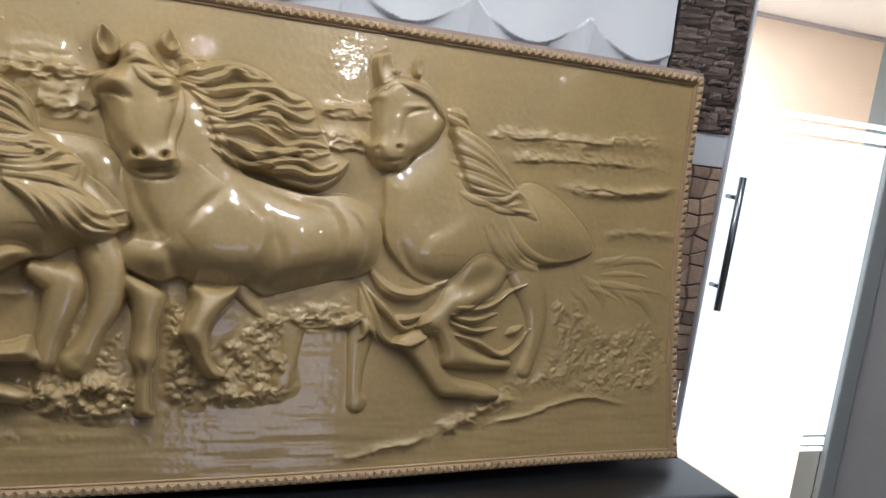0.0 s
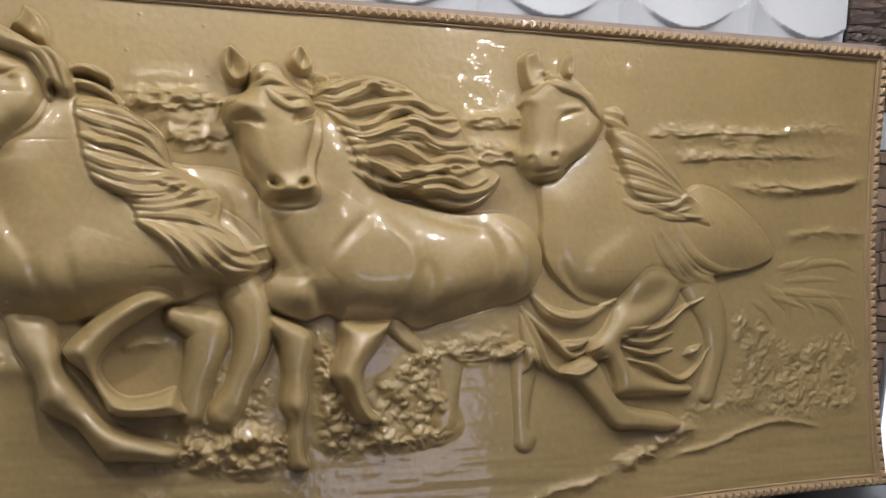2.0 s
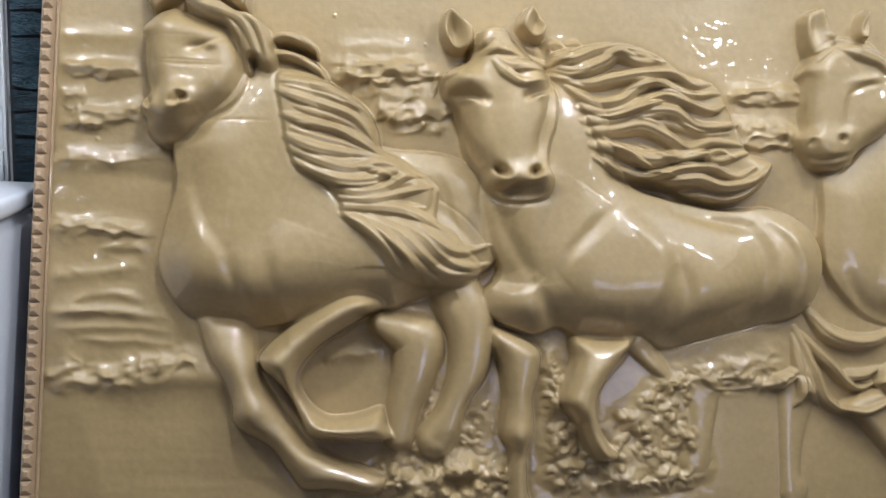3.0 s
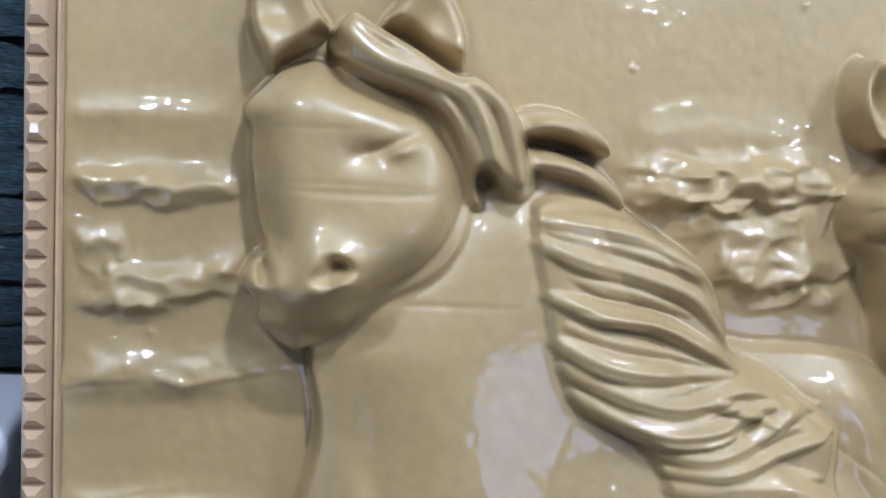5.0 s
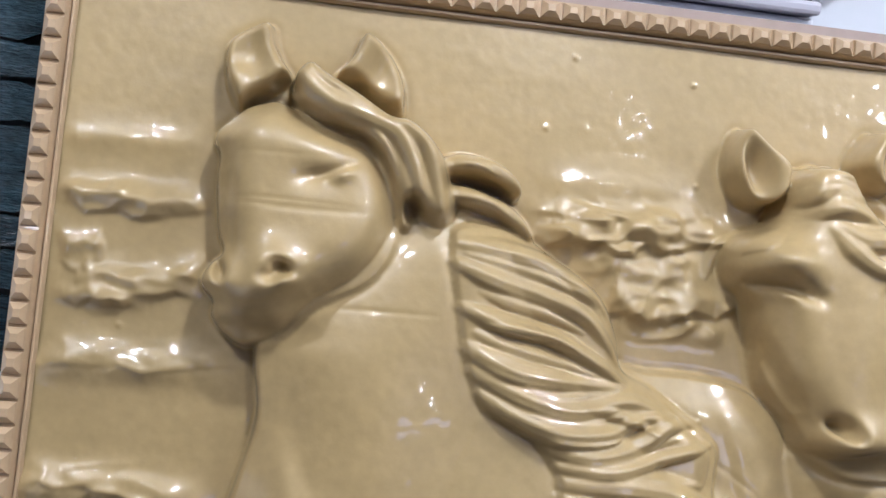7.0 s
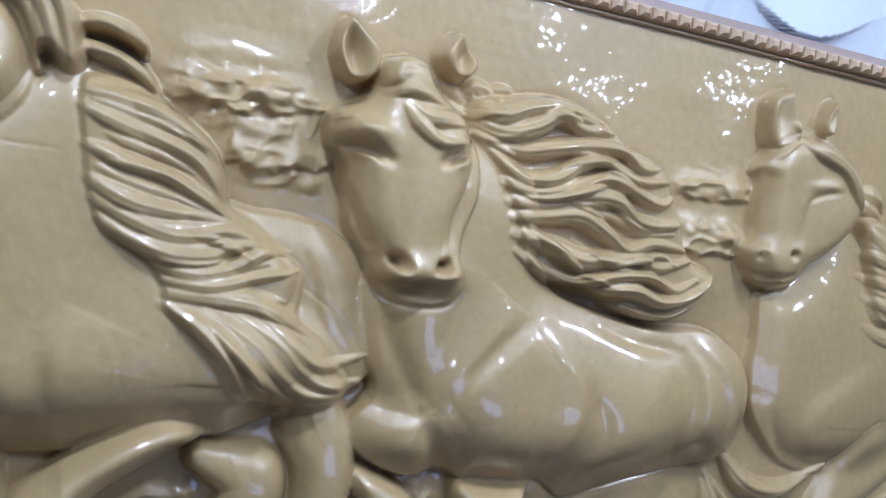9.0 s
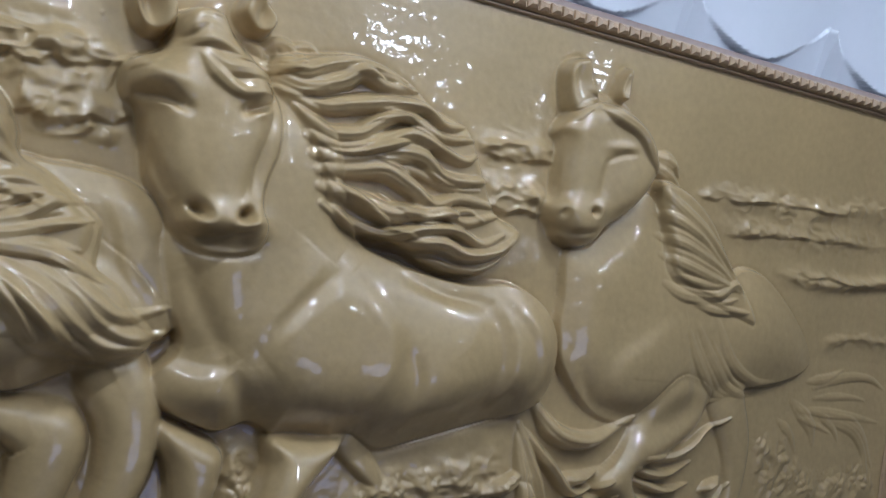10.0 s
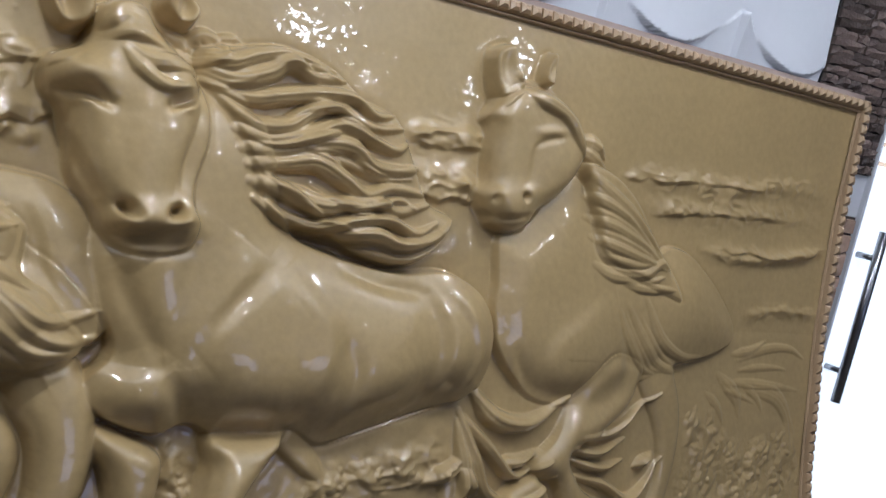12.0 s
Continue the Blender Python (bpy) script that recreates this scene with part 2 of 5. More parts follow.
def tress(owner, lines, width, height, fill=True):
    """Rounded locks of hair side by side, each rising from the root, tapering to its tip and parted by fine grooves."""
    rows = [(even(curve(q, 8), 34), 1.0) for q in lines]
    if fill and len(rows) > 2:
        for (a, _), (b, _) in list(zip(rows[:-1], rows[1:])):
            f = rng.uniform(0.4, 0.6)
            rows.append(((a * f + b * (1 - f))[int(rng.uniform(2, 6)) : int(rng.uniform(24, 32))], 0.72))
    w = window(np.vstack([q for q, _ in rows]), width * 1.5 + 0.006)
    top, any_ = np.zeros(gx[w].shape), np.zeros(gx[w].shape, bool)
    for line, share in rows:
        thick, lift = width * share * rng.uniform(0.9, 1.12), height * share * rng.uniform(0.9, 1.1)
        d, s = nearest(line, w)
        r = thick * np.clip(0.45 + 2.2 * s, 0, 1) * np.clip(1.25 * (1.04 - s) ** 0.55, 0.16, 1)
        bump = lift * np.clip(3.0 * s + 0.15, 0, 1) * np.clip(2.2 * (1.06 - s), 0.2, 1) * np.clip(1 - (d / r) ** 2, 0, 1) ** 0.62
        t = np.gradient(line, axis=0)
        t /= np.linalg.norm(t, axis=1)[:, None] + 1e-9
        side = np.stack([-t[:, 1], t[:, 0]], 1)
        for off, deep in ((0.38, 0.16), (-0.30, 0.12)):
            g, _ = nearest((line + side * off * thick)[3:-5], w)
            bump = bump * (1 - deep * np.exp(-((g / 0.0022) ** 2)))
        top, any_ = np.maximum(top, bump), any_ | (d < r)
    laid(w, top, any_, owner)


def limb(owner, points, k):
    """A rounded limb: (x, z, radius, height) along it."""
    line = curve(points, 6)
    w = window(line, max(q[2] for q in points) + 0.01)
    d, s = nearest(line, w)
    at = np.linspace(0, 1, len(line))
    r, h = np.interp(s, at, line[:, 2]), np.interp(s, at, line[:, 3])
    settle(w, h * np.clip(1 - (d / r) ** 2.8, 0, 1) ** 0.7, owner, k)


def ridge(line, width, height, w, taper=True):
    d, s = nearest(line, w)
    r = width * (0.25 + 0.75 * np.clip(np.sin(np.pi * (0.03 + 0.95 * s)), 0, 1) ** 0.6) if taper else width
    return height * np.clip(1 - (d / r) ** 2, 0, 1) ** 0.75 * np.clip(2.4 * (1.02 - s), 0.25, 1) * np.clip(3.2 * s, 0, 1) ** 0.8, d < r


def laid(w, bump, mask, owner):
    H[w] += bump
    OWNER[w] = np.where(mask & (bump > 0.002), owner, OWNER[w])
    HAIR[w] = np.where(mask & (bump > 0.002), True, HAIR[w])


def even(line, n=30):
    at = np.linspace(0, 1, len(line))
    return np.stack([np.interp(np.linspace(0, 1, n), at, line[:, i]) for i in (0, 1)], 1)


def crease(points, width, depth):
    line = curve(points, 8)
    w = window(line, width * 3)
    d, s = nearest(line, w)
    H[w] -= np.clip(H[w] / 0.02, 0, 1) * depth * np.exp(-((d / width) ** 2)) * np.clip(np.sin(np.pi * np.clip(s, 0.04, 0.96)), 0, 1) ** 0.5


def swell(x, z, rx, rz, angle, rise):
    """Raise or hollow the form softly."""
    w = window([(x, z)], 2.5 * max(rx, rz))
    c, s = math.cos(radians(angle)), math.sin(radians(angle))
    u, v = (gx[w] - x) * c + (gz[w] - z) * s, (gz[w] - z) * c - (gx[w] - x) * s
    mine = np.clip(H[w] / 0.03, 0, 1)
    H[w] += rise * mine * np.exp(-((u / rx) ** 2) - (v / rz) ** 2)


RUFFLE = lattice(0.018, 3, 2, 1.6)
CURL = 0.75 - 1.5 * np.abs(np.sin(2.2 * lattice(0.030, 11, 2, 1.8) + 1.6 * lattice(0.022, 12, 1, 1.6)))


def wave(points, width, height, rough):
    """A crest of surf, sharper above than below."""
    line = curve(points, 10)
    line[:, 1] += rough * 0.007 * np.interp(np.arange(len(line)), np.arange(0, len(line) + 3, 3), rng.uniform(-1, 1, len(range(0, len(line) + 3, 3))))
    w = window(line, width * 3)
    d, s = nearest(line, w)
    width = width * 1.2
    fade = np.clip(np.minimum(s, 1 - s) * 5, 0, 1)
    body = np.exp(-((d / width) ** 2)) * fade
    crest = np.exp(-((d / (0.45 * width)) ** 2)) * fade
    H[w] += 0.6 * height * body + 0.28 * height * crest + rough * height * body * (0.3 * CURL[w] + 0.35 * RUFFLE[w])


def foam(points, height, size):
    """Churned spray inside an outline: curling ridges and pits."""
    line = curve(points, 5, True)
    w = window(line, 0.02)
    x, z = gx[w], gz[w]
    inside = np.zeros(x.shape, bool)
    for a, b in zip(line, np.roll(line, -1, 0)):
        cross = (a[1] > z) != (b[1] > z)
        inside ^= cross & (x < (b[0] - a[0]) * (z - a[1]) / (b[1] - a[1] + 1e-12) + a[0])
    d, _ = nearest(line, w, True)
    mask = np.where(inside, np.clip(d / 0.035, 0, 1), 0)
    r = np.random.default_rng(int(1000 * abs(points[0][0]) + 17 * len(points)))
    top = np.zeros(x.shape)
    p = lattice(size * 1.6, int(r.integers(1, 900)), 2)[w]
    rows, cols = np.nonzero(inside)
    for pick in r.choice(len(rows), min(len(rows), int(len(rows) * DX * DZ / (1.15 * size) ** 2))):
        cx, cz = x[rows[pick], cols[pick]], z[rows[pick], cols[pick]]
        size_ = size * 1.35
        bend, start, sweep = size_ * r.uniform(0.25, 0.75), r.uniform(0, 6.28), r.uniform(1.2, 3.6)
        ang = start + np.linspace(0, sweep, 7)
        arc = np.stack([cx + bend * np.cos(ang), cz + 0.8 * bend * np.sin(ang)], 1)
        v = window(arc, size * 0.6)
        bump, _ = ridge(arc, size_ * r.uniform(0.22, 0.36), height * r.uniform(0.2, 0.52), v)
        j0, i0 = w[0].start, w[1].start
        a = slice(max(v[0].start - j0, 0), max(v[0].stop - j0, 0)), slice(max(v[1].start - i0, 0), max(v[1].stop - i0, 0))
        dj, di = max(j0 - v[0].start, 0), max(i0 - v[1].start, 0)
        part_ = top[a]
        part_[:] = np.maximum(part_, bump[dj : dj + part_.shape[0], di : di + part_.shape[1]])
    H[w] += mask * (top + height * (0.22 + 0.42 * p))


# sea, ripples and surf behind the horses
wave([(0.448, 0.947), (0.618, 0.970), (0.790, 0.967), (0.965, 1.002), (1.164, 0.991)], 0.022, 0.009, 0.8)
wave([(0.477, 0.907), (0.660, 0.908), (0.853, 0.924), (1.171, 0.950)], 0.018, 0.006, 0.8)
wave([(0.702, 0.841), (0.821, 0.834), (0.982, 0.845), (1.178, 0.883)], 0.013, 0.012, 0.6)
wave([(0.891, 0.714), (1.014, 0.727), (1.184, 0.723)], 0.012, 0.009, 0.8)
wave([(-0.039, 0.967), (0.064, 0.978), (0.141, 0.993)], 0.016, 0.012, 1.0)
wave([(-0.023, 0.899), (0.066, 0.900), (0.128, 0.902)], 0.02, 0.014, 1.0)
wave([(-0.779, 0.976), (-0.736, 0.983), (-0.685, 0.983), (-0.602, 0.986)], 0.016, 0.016, 0.8)
wave([(-0.740, 0.940), (-0.684, 0.947), (-0.600, 0.950)], 0.016, 0.018, 1.0)
wave([(-0.698, 0.903), (-0.656, 0.899), (-0.599, 0.901)], 0.014, 0.016, 1.0)
wave([(-0.679, 0.887), (-0.625, 0.883), (-0.552, 0.890)], 0.012, 0.012, 1.0)
wave([(-0.783, 1.019), (-0.712, 1.029), (-0.603, 1.025)], 0.02, 0.006, 0.2)
wave([(-1.274, 1.024), (-1.222, 1.025), (-1.124, 1.026)], 0.016, 0.006, 0.2)
wave([(-1.271, 0.968), (-1.219, 0.968), (-1.121, 0.966)], 0.014, 0.011, 0.6)
wave([(-1.262, 0.913), (-1.237, 0.920), (-1.216, 0.916)], 0.011, 0.009, 0.4)
wave([(-1.256, 0.883), (-1.206, 0.889), (-1.151, 0.886), (-1.113, 0.909)], 0.013, 0.01, 0.5)
wave([(-1.263, 0.866), (-1.213, 0.863), (-1.159, 0.866)], 0.009, 0.008, 0.5)
wave([(-1.265, 0.800), (-1.224, 0.809), (-1.171, 0.810), (-1.070, 0.816)], 0.016, 0.008, 0.3)
wave([(-1.281, 0.784), (-1.236, 0.792), (-1.174, 0.792), (-1.075, 0.799)], 0.014, 0.008, 0.3)
wave([(-1.283, 0.675), (-1.243, 0.673), (-1.168, 0.679), (-1.086, 0.671)], 0.016, 0.012, 0.6)
wave([(-1.187, 0.648), (-1.092, 0.648)], 0.012, 0.009, 0.7)
wave([(-1.281, 0.586), (-1.206, 0.598), (-1.098, 0.611)], 0.016, 0.009, 0.3)
wave([(-1.250, 0.544), (-1.162, 0.562), (-1.091, 0.550)], 0.014, 0.009, 0.3)
wave([(-1.282, 0.526), (-1.187, 0.531), (-1.071, 0.516)], 0.012, 0.007, 0.3)
wave([(-1.268, 0.526), (-1.165, 0.533), (-1.044, 0.519)], 0.012, 0.008, 0.3)
wave([(-1.266, 0.500), (-1.143, 0.501), (-1.048, 0.497)], 0.01, 0.007, 0.3)
wave([(-1.224, 0.479), (-1.131, 0.480), (-1.037, 0.471)], 0.01, 0.007, 0.3)
wave([(-1.267, 0.400), (-1.211, 0.408), (-1.129, 0.422), (-1.036, 0.444), (-0.978, 0.450)], 0.016, 0.02, 1.0)
wave([(-1.273, 0.415), (-1.202, 0.432)], 0.012, 0.012, 1.0)
wave([(-0.780, 0.447), (-0.737, 0.463), (-0.672, 0.464)], 0.009, 0.012, 0.4)
wave([(-0.054, 0.448), (0.018, 0.463), (0.109, 0.450)], 0.016, 0.012, 1.0)
wave([(-0.095, 0.421), (-0.010, 0.419), (0.094, 0.429)], 0.016, 0.012, 1.0)
wave([(0.057, 0.077), (0.178, 0.093), (0.274, 0.115), (0.356, 0.130)], 0.011, 0.012, 0.7)
wave([(0.340, 0.130), (0.408, 0.159), (0.514, 0.206), (0.625, 0.232)], 0.018, 0.016, 1.0)
wave([(0.496, 0.154), (0.663, 0.185), (0.821, 0.225), (1.026, 0.208)], 0.008, 0.01, 0.7)
foam([(-0.395, 0.483), (-0.370, 0.317), (-0.380, 0.228), (-0.251, 0.205), (-0.089, 0.220), (-0.034, 0.252), (-0.050, 0.313), (-0.094, 0.380), (-0.096, 0.448), (-0.178, 0.420), (-0.243, 0.381), (-0.309, 0.381), (-0.351, 0.484)], 0.022, 0.022)
foam([(0.689, 0.502), (0.722, 0.377), (0.550, 0.287), (0.532, 0.227), (0.742, 0.251), (0.882, 0.216), (1.132, 0.250), (1.167, 0.375), (1.089, 0.475), (0.923, 0.441), (0.797, 0.536)], 0.009, 0.018)
foam([(-0.778, 0.292), (-0.711, 0.267), (-0.623, 0.308), (-0.468, 0.280), (-0.429, 0.229), (-0.476, 0.162), (-0.606, 0.174), (-0.774, 0.204)], 0.022, 0.024)
foam([(-0.749, 0.243), (-0.690, 0.285), (-0.604, 0.318), (-0.515, 0.307), (-0.426, 0.221), (-0.403, 0.186), (-0.731, 0.187), (-0.775, 0.211)], 0.022, 0.024)
foam([(-0.629, 0.492), (-0.562, 0.493), (-0.528, 0.383), (-0.515, 0.307), (-0.625, 0.285), (-0.594, 0.383)], 0.012, 0.018)
foam([(-0.383, 0.495), (-0.350, 0.507), (-0.309, 0.385), (-0.360, 0.363), (-0.388, 0.428)], 0.012, 0.02)
foam([(-0.773, 0.175), (-0.639, 0.157), (-0.499, 0.145), (-0.569, 0.124), (-0.770, 0.119)], 0.01, 0.02)
foam([(-0.214, 0.368), (-0.183, 0.430), (-0.129, 0.459), (-0.062, 0.405), (-0.051, 0.329), (-0.062, 0.273), (-0.135, 0.314), (-0.197, 0.306)], 0.016, 0.018)
foam([(-0.162, 0.431), (-0.129, 0.466), (-0.044, 0.477), (0.047, 0.458), (0.125, 0.454), (0.111, 0.410), (0.020, 0.400), (-0.068, 0.387), (-0.139, 0.390)], 0.016, 0.016)
foam([(-0.399, 0.483), (-0.355, 0.505), (-0.320, 0.473), (-0.322, 0.392), (-0.300, 0.339), (-0.323, 0.286), (-0.380, 0.272), (-0.387, 0.391)], 0.016, 0.018)
foam([(-0.540, 0.361), (-0.463, 0.402), (-0.443, 0.272), (-0.427, 0.207), (-0.533, 0.234), (-0.606, 0.272)], 0.012, 0.018)
foam([(0.700, 0.431), (0.843, 0.459), (1.014, 0.447), (1.130, 0.354), (1.129, 0.241), (0.935, 0.225), (0.726, 0.268)], 0.0035, 0.012)

# surf and spray stand lower than the horses
H *= 0.85

# broken shelves of surf
shelf([(-0.786, 0.967), (-0.712, 0.963), (-0.643, 0.970), (-0.562, 0.981)], 0.018, 0.026)
shelf([(-0.717, 0.900), (-0.643, 0.894), (-0.608, 0.902), (-0.544, 0.907)], 0.018, 0.030)
shelf([(-0.792, 0.998), (-0.712, 0.996), (-0.597, 1.005)], 0.008, 0.014)
shelf([(-0.023, 0.959), (0.047, 0.956), (0.133, 0.964)], 0.012, 0.018)
shelf([(-0.018, 0.881), (0.058, 0.871), (0.139, 0.880)], 0.014, 0.026)
shelf([(-1.270, 0.957), (-1.206, 0.955), (-1.155, 0.952), (-1.112, 0.961)], 0.008, 0.018)
shelf([(-1.261, 0.897), (-1.236, 0.895), (-1.216, 0.905)], 0.006, 0.016)
shelf([(-1.263, 0.863), (-1.213, 0.861), (-1.172, 0.869), (-1.112, 0.877)], 0.008, 0.022)
shelf([(-1.282, 0.683), (-1.222, 0.681), (-1.158, 0.671), (-1.081, 0.667)], 0.006, 0.016)
shelf([(-1.286, 0.799), (-1.193, 0.799), (-1.065, 0.808)], 0.004, 0.016)
shelf([(0.457, 0.962), (0.564, 0.965), (0.729, 0.975), (0.909, 0.979)], 0.008, 0.018)
shelf([(0.546, 0.897), (0.675, 0.910), (0.797, 0.919), (1.023, 0.926)], 0.008, 0.026)
shelf([(0.759, 0.848), (0.870, 0.846), (0.988, 0.839), (1.140, 0.870)], 0.009, 0.014)

wave([(-1.182, 0.394), (-1.078, 0.409), (-0.982, 0.417), (-0.906, 0.391)], 0.030, 0.016, 0.0)

foam([(-0.373, 0.499), (-0.334, 0.447), (-0.323, 0.367), (-0.305, 0.298), (-0.247, 0.260), (-0.084, 0.282), (-0.073, 0.224), (-0.200, 0.202), (-0.341, 0.201), (-0.381, 0.276), (-0.389, 0.390)], 0.016, 0.018)
foam([(-0.673, 0.293), (-0.617, 0.303), (-0.549, 0.293), (-0.434, 0.280), (-0.430, 0.187), (-0.661, 0.191)], 0.020, 0.024)
foam([(-0.617, 0.393), (-0.581, 0.461), (-0.560, 0.404), (-0.594, 0.314)], 0.012, 0.018)
for x, z in ((-0.752, 1.165), (-0.778, 1.085), (-0.618, 1.150), (-0.608, 1.039), (-1.195, 0.839)):
    limb(0, [(x, z, 0.0032, 0.0022), (x + 0.001, z, 0.0030, 0.0020)], 0.0005)

# rearmost forms
form(HORSE_1, [(-0.704, 0.838), (-0.651, 0.839), (-0.596, 0.838), (-0.539, 0.826), (-0.502, 0.794), (-0.476, 0.740), (-0.457, 0.656), (-0.508, 0.612), (-0.593, 0.650), (-0.684, 0.745)], 0.036, 0.07)
lap([(-0.588, 0.811), (-0.563, 0.761), (-0.552, 0.717), (-0.534, 0.658)], -0.004, 0.03)
form(HORSE_3, [(0.162, 0.821), (0.162, 0.747), (0.160, 0.699), (0.174, 0.634), (0.220, 0.578), (0.283, 0.540), (0.366, 0.531), (0.453, 0.543), (0.559, 0.571), (0.655, 0.603), (0.776, 0.624), (0.855, 0.661), (0.834, 0.713), (0.768, 0.773), (0.684, 0.827), (0.610, 0.841), (0.542, 0.817), (0.405, 0.864), (0.336, 0.947), (0.263, 0.895), (0.206, 0.838)], 0.031, 0.11, 0.008)
limb(HORSE_3, [(0.612, 0.590, 0.054, 0.020), (0.659, 0.495, 0.042, 0.016), (0.662, 0.398, 0.027, 0.014), (0.631, 0.309, 0.024, 0.014)], 0.010)
limb(HORSE_3, [(0.118, 0.399, 0.038, 0.012), (0.110, 0.326, 0.025, 0.011), (0.108, 0.253, 0.020, 0.010), (0.115, 0.222, 0.029, 0.011)], 0.006)
form(HORSE_3, [(0.199, 0.378), (0.237, 0.355), (0.295, 0.296), (0.349, 0.236), (0.420, 0.229), (0.502, 0.219), (0.548, 0.238), (0.504, 0.266), (0.400, 0.287), (0.350, 0.330), (0.320, 0.384), (0.277, 0.416)], 0.032, 0.022)
form(HORSE_3, [(0.552, 0.602), (0.458, 0.627), (0.381, 0.560), (0.332, 0.481), (0.285, 0.446), (0.280, 0.416), (0.308, 0.402), (0.335, 0.397), (0.353, 0.357), (0.367, 0.315), (0.439, 0.308), (0.568, 0.308), (0.583, 0.333), (0.507, 0.345), (0.429, 0.371), (0.391, 0.407), (0.378, 0.444), (0.430, 0.467), (0.498, 0.504), (0.546, 0.546)], 0.032, 0.034, 0.014)
swell(0.301, 0.433, 0.020, 0.018, 0, 0.004)
swell(0.221, 0.628, 0.055, 0.11, 25, 0.009)
swell(0.383, 0.627, 0.080, 0.085, 0, 0.009)
swell(0.635, 0.717, 0.090, 0.11, 30, 0.005)
swell(0.215, 0.781, 0.05, 0.10, 0, 0.004)
lap([(0.192, 0.664), (0.231, 0.600), (0.283, 0.543)], 0.004, 0.05)
lap([(0.351, 0.545), (0.290, 0.592), (0.291, 0.642), (0.360, 0.691), (0.439, 0.744)], 0.005, 0.06)
lap([(0.469, 0.537), (0.488, 0.621), (0.461, 0.704)], -0.005, 0.06)
crease([(0.277, 0.543), (0.238, 0.590), (0.215, 0.628)], 0.010, 0.004)
tress(HORSE_3, [[(0.867, 0.629), (0.935, 0.640), (0.983, 0.660)], [(0.889, 0.617), (0.988, 0.643), (1.074, 0.645), (1.132, 0.624)], [(0.846, 0.570), (0.951, 0.566), (1.037, 0.560), (1.124, 0.550)], [(0.785, 0.547), (0.828, 0.519), (0.852, 0.483)]], 0.011, 0.0045)
tress(HORSE_3, [[(0.931, 0.554), (1.034, 0.535), (1.085, 0.487), (1.106, 0.426)], [(0.973, 0.560), (1.060, 0.529), (1.120, 0.453)], [(0.824, 0.586), (0.890, 0.539), (0.909, 0.497)]], 0.016, 0.005)

# middle horse
form(HORSE_2, [(-0.500, 0.781), (-0.489, 0.688), (-0.466, 0.620), (-0.492, 0.585), (-0.497, 0.563), (-0.469, 0.526), (-0.402, 0.502), (-0.353, 0.515), (-0.315, 0.498), (-0.262, 0.490), (-0.220, 0.498), (-0.196, 0.503), (-0.145, 0.480), (-0.070, 0.496), (0.042, 0.527), (0.121, 0.551), (0.156, 0.599), (0.163, 0.671), (0.125, 0.728), (0.053, 0.756), (-0.035, 0.749), (-0.127, 0.763), (-0.211, 0.787), (-0.241, 0.820), (-0.264, 0.914), (-0.329, 0.984), (-0.436, 0.969)], 0.06, 0.105)
swell(-0.287, 0.596, 0.095, 0.075, 15, 0.020)
swell(-0.081, 0.597, 0.10, 0.070, 8, 0.013)
swell(-0.425, 0.709, 0.045, 0.13, -8, 0.012)
swell(0.098, 0.633, 0.045, 0.09, 10, 0.012)
swell(-0.425, 0.549, 0.045, 0.040, 0, 0.014)
crease([(-0.323, 0.501), (-0.360, 0.523), (-0.385, 0.568), (-0.402, 0.590)], 0.014, 0.007)
lap([(-0.257, 0.743), (-0.192, 0.702), (-0.154, 0.648), (-0.164, 0.585), (-0.207, 0.503)], 0.014, 0.075)
lap([(-0.371, 0.623), (-0.327, 0.662), (-0.292, 0.697), (-0.251, 0.731)], 0.010, 0.06)
lap([(-0.454, 0.613), (-0.476, 0.674), (-0.493, 0.742)], 0.005, 0.04)
lap([(-0.066, 0.741), (0.013, 0.714), (0.045, 0.656), (0.034, 0.574), (0.002, 0.522)], -0.012, 0.06)
lap([(0.019, 0.740), (0.080, 0.691), (0.106, 0.621), (0.090, 0.551)], -0.010, 0.04)
crease([(-0.138, 0.741), (-0.067, 0.722), (0.006, 0.716)], 0.010, 0.005)
crease([(-0.152, 0.643), (-0.123, 0.597), (-0.142, 0.517)], 0.016, 0.006)
crease([(-0.471, 0.729), (-0.444, 0.672), (-0.404, 0.606)], 0.014, 0.007)
lap([(-0.400, 0.594), (-0.438, 0.588), (-0.476, 0.597)], -0.007, 0.04)
lap([(-0.271, 0.748), (-0.329, 0.680), (-0.384, 0.605)], 0.008, 0.05)
limb(HORSE_2, [(-0.198, 0.493, 0.023, 0.028), (-0.160, 0.456, 0.019, 0.018), (-0.140, 0.435, 0.012, 0.012)], 0.006)
limb(HORSE_2, [(-0.066, 0.399, 0.030, 0.006), (-0.071, 0.329, 0.023, 0.009), (-0.082, 0.278, 0.030, 0.011)], 0.006)
swell(-0.351, 0.551, 0.030, 0.030, 0, -0.006)
limb(HORSE_1, [(-0.675, 0.518, 0.024, 0.034), (-0.614, 0.493, 0.051, 0.040), (-0.614, 0.435, 0.042, 0.040), (-0.632, 0.368, 0.031, 0.036), (-0.639, 0.317, 0.029, 0.034)], 0.008)
limb(HORSE_1, [(-0.553, 0.596, 0.052, 0.040), (-0.514, 0.518, 0.047, 0.044), (-0.514, 0.445, 0.038, 0.044), (-0.539, 0.382, 0.027, 0.040), (-0.555, 0.338, 0.033, 0.040), (-0.572, 0.311, 0.037, 0.036)], 0.008)
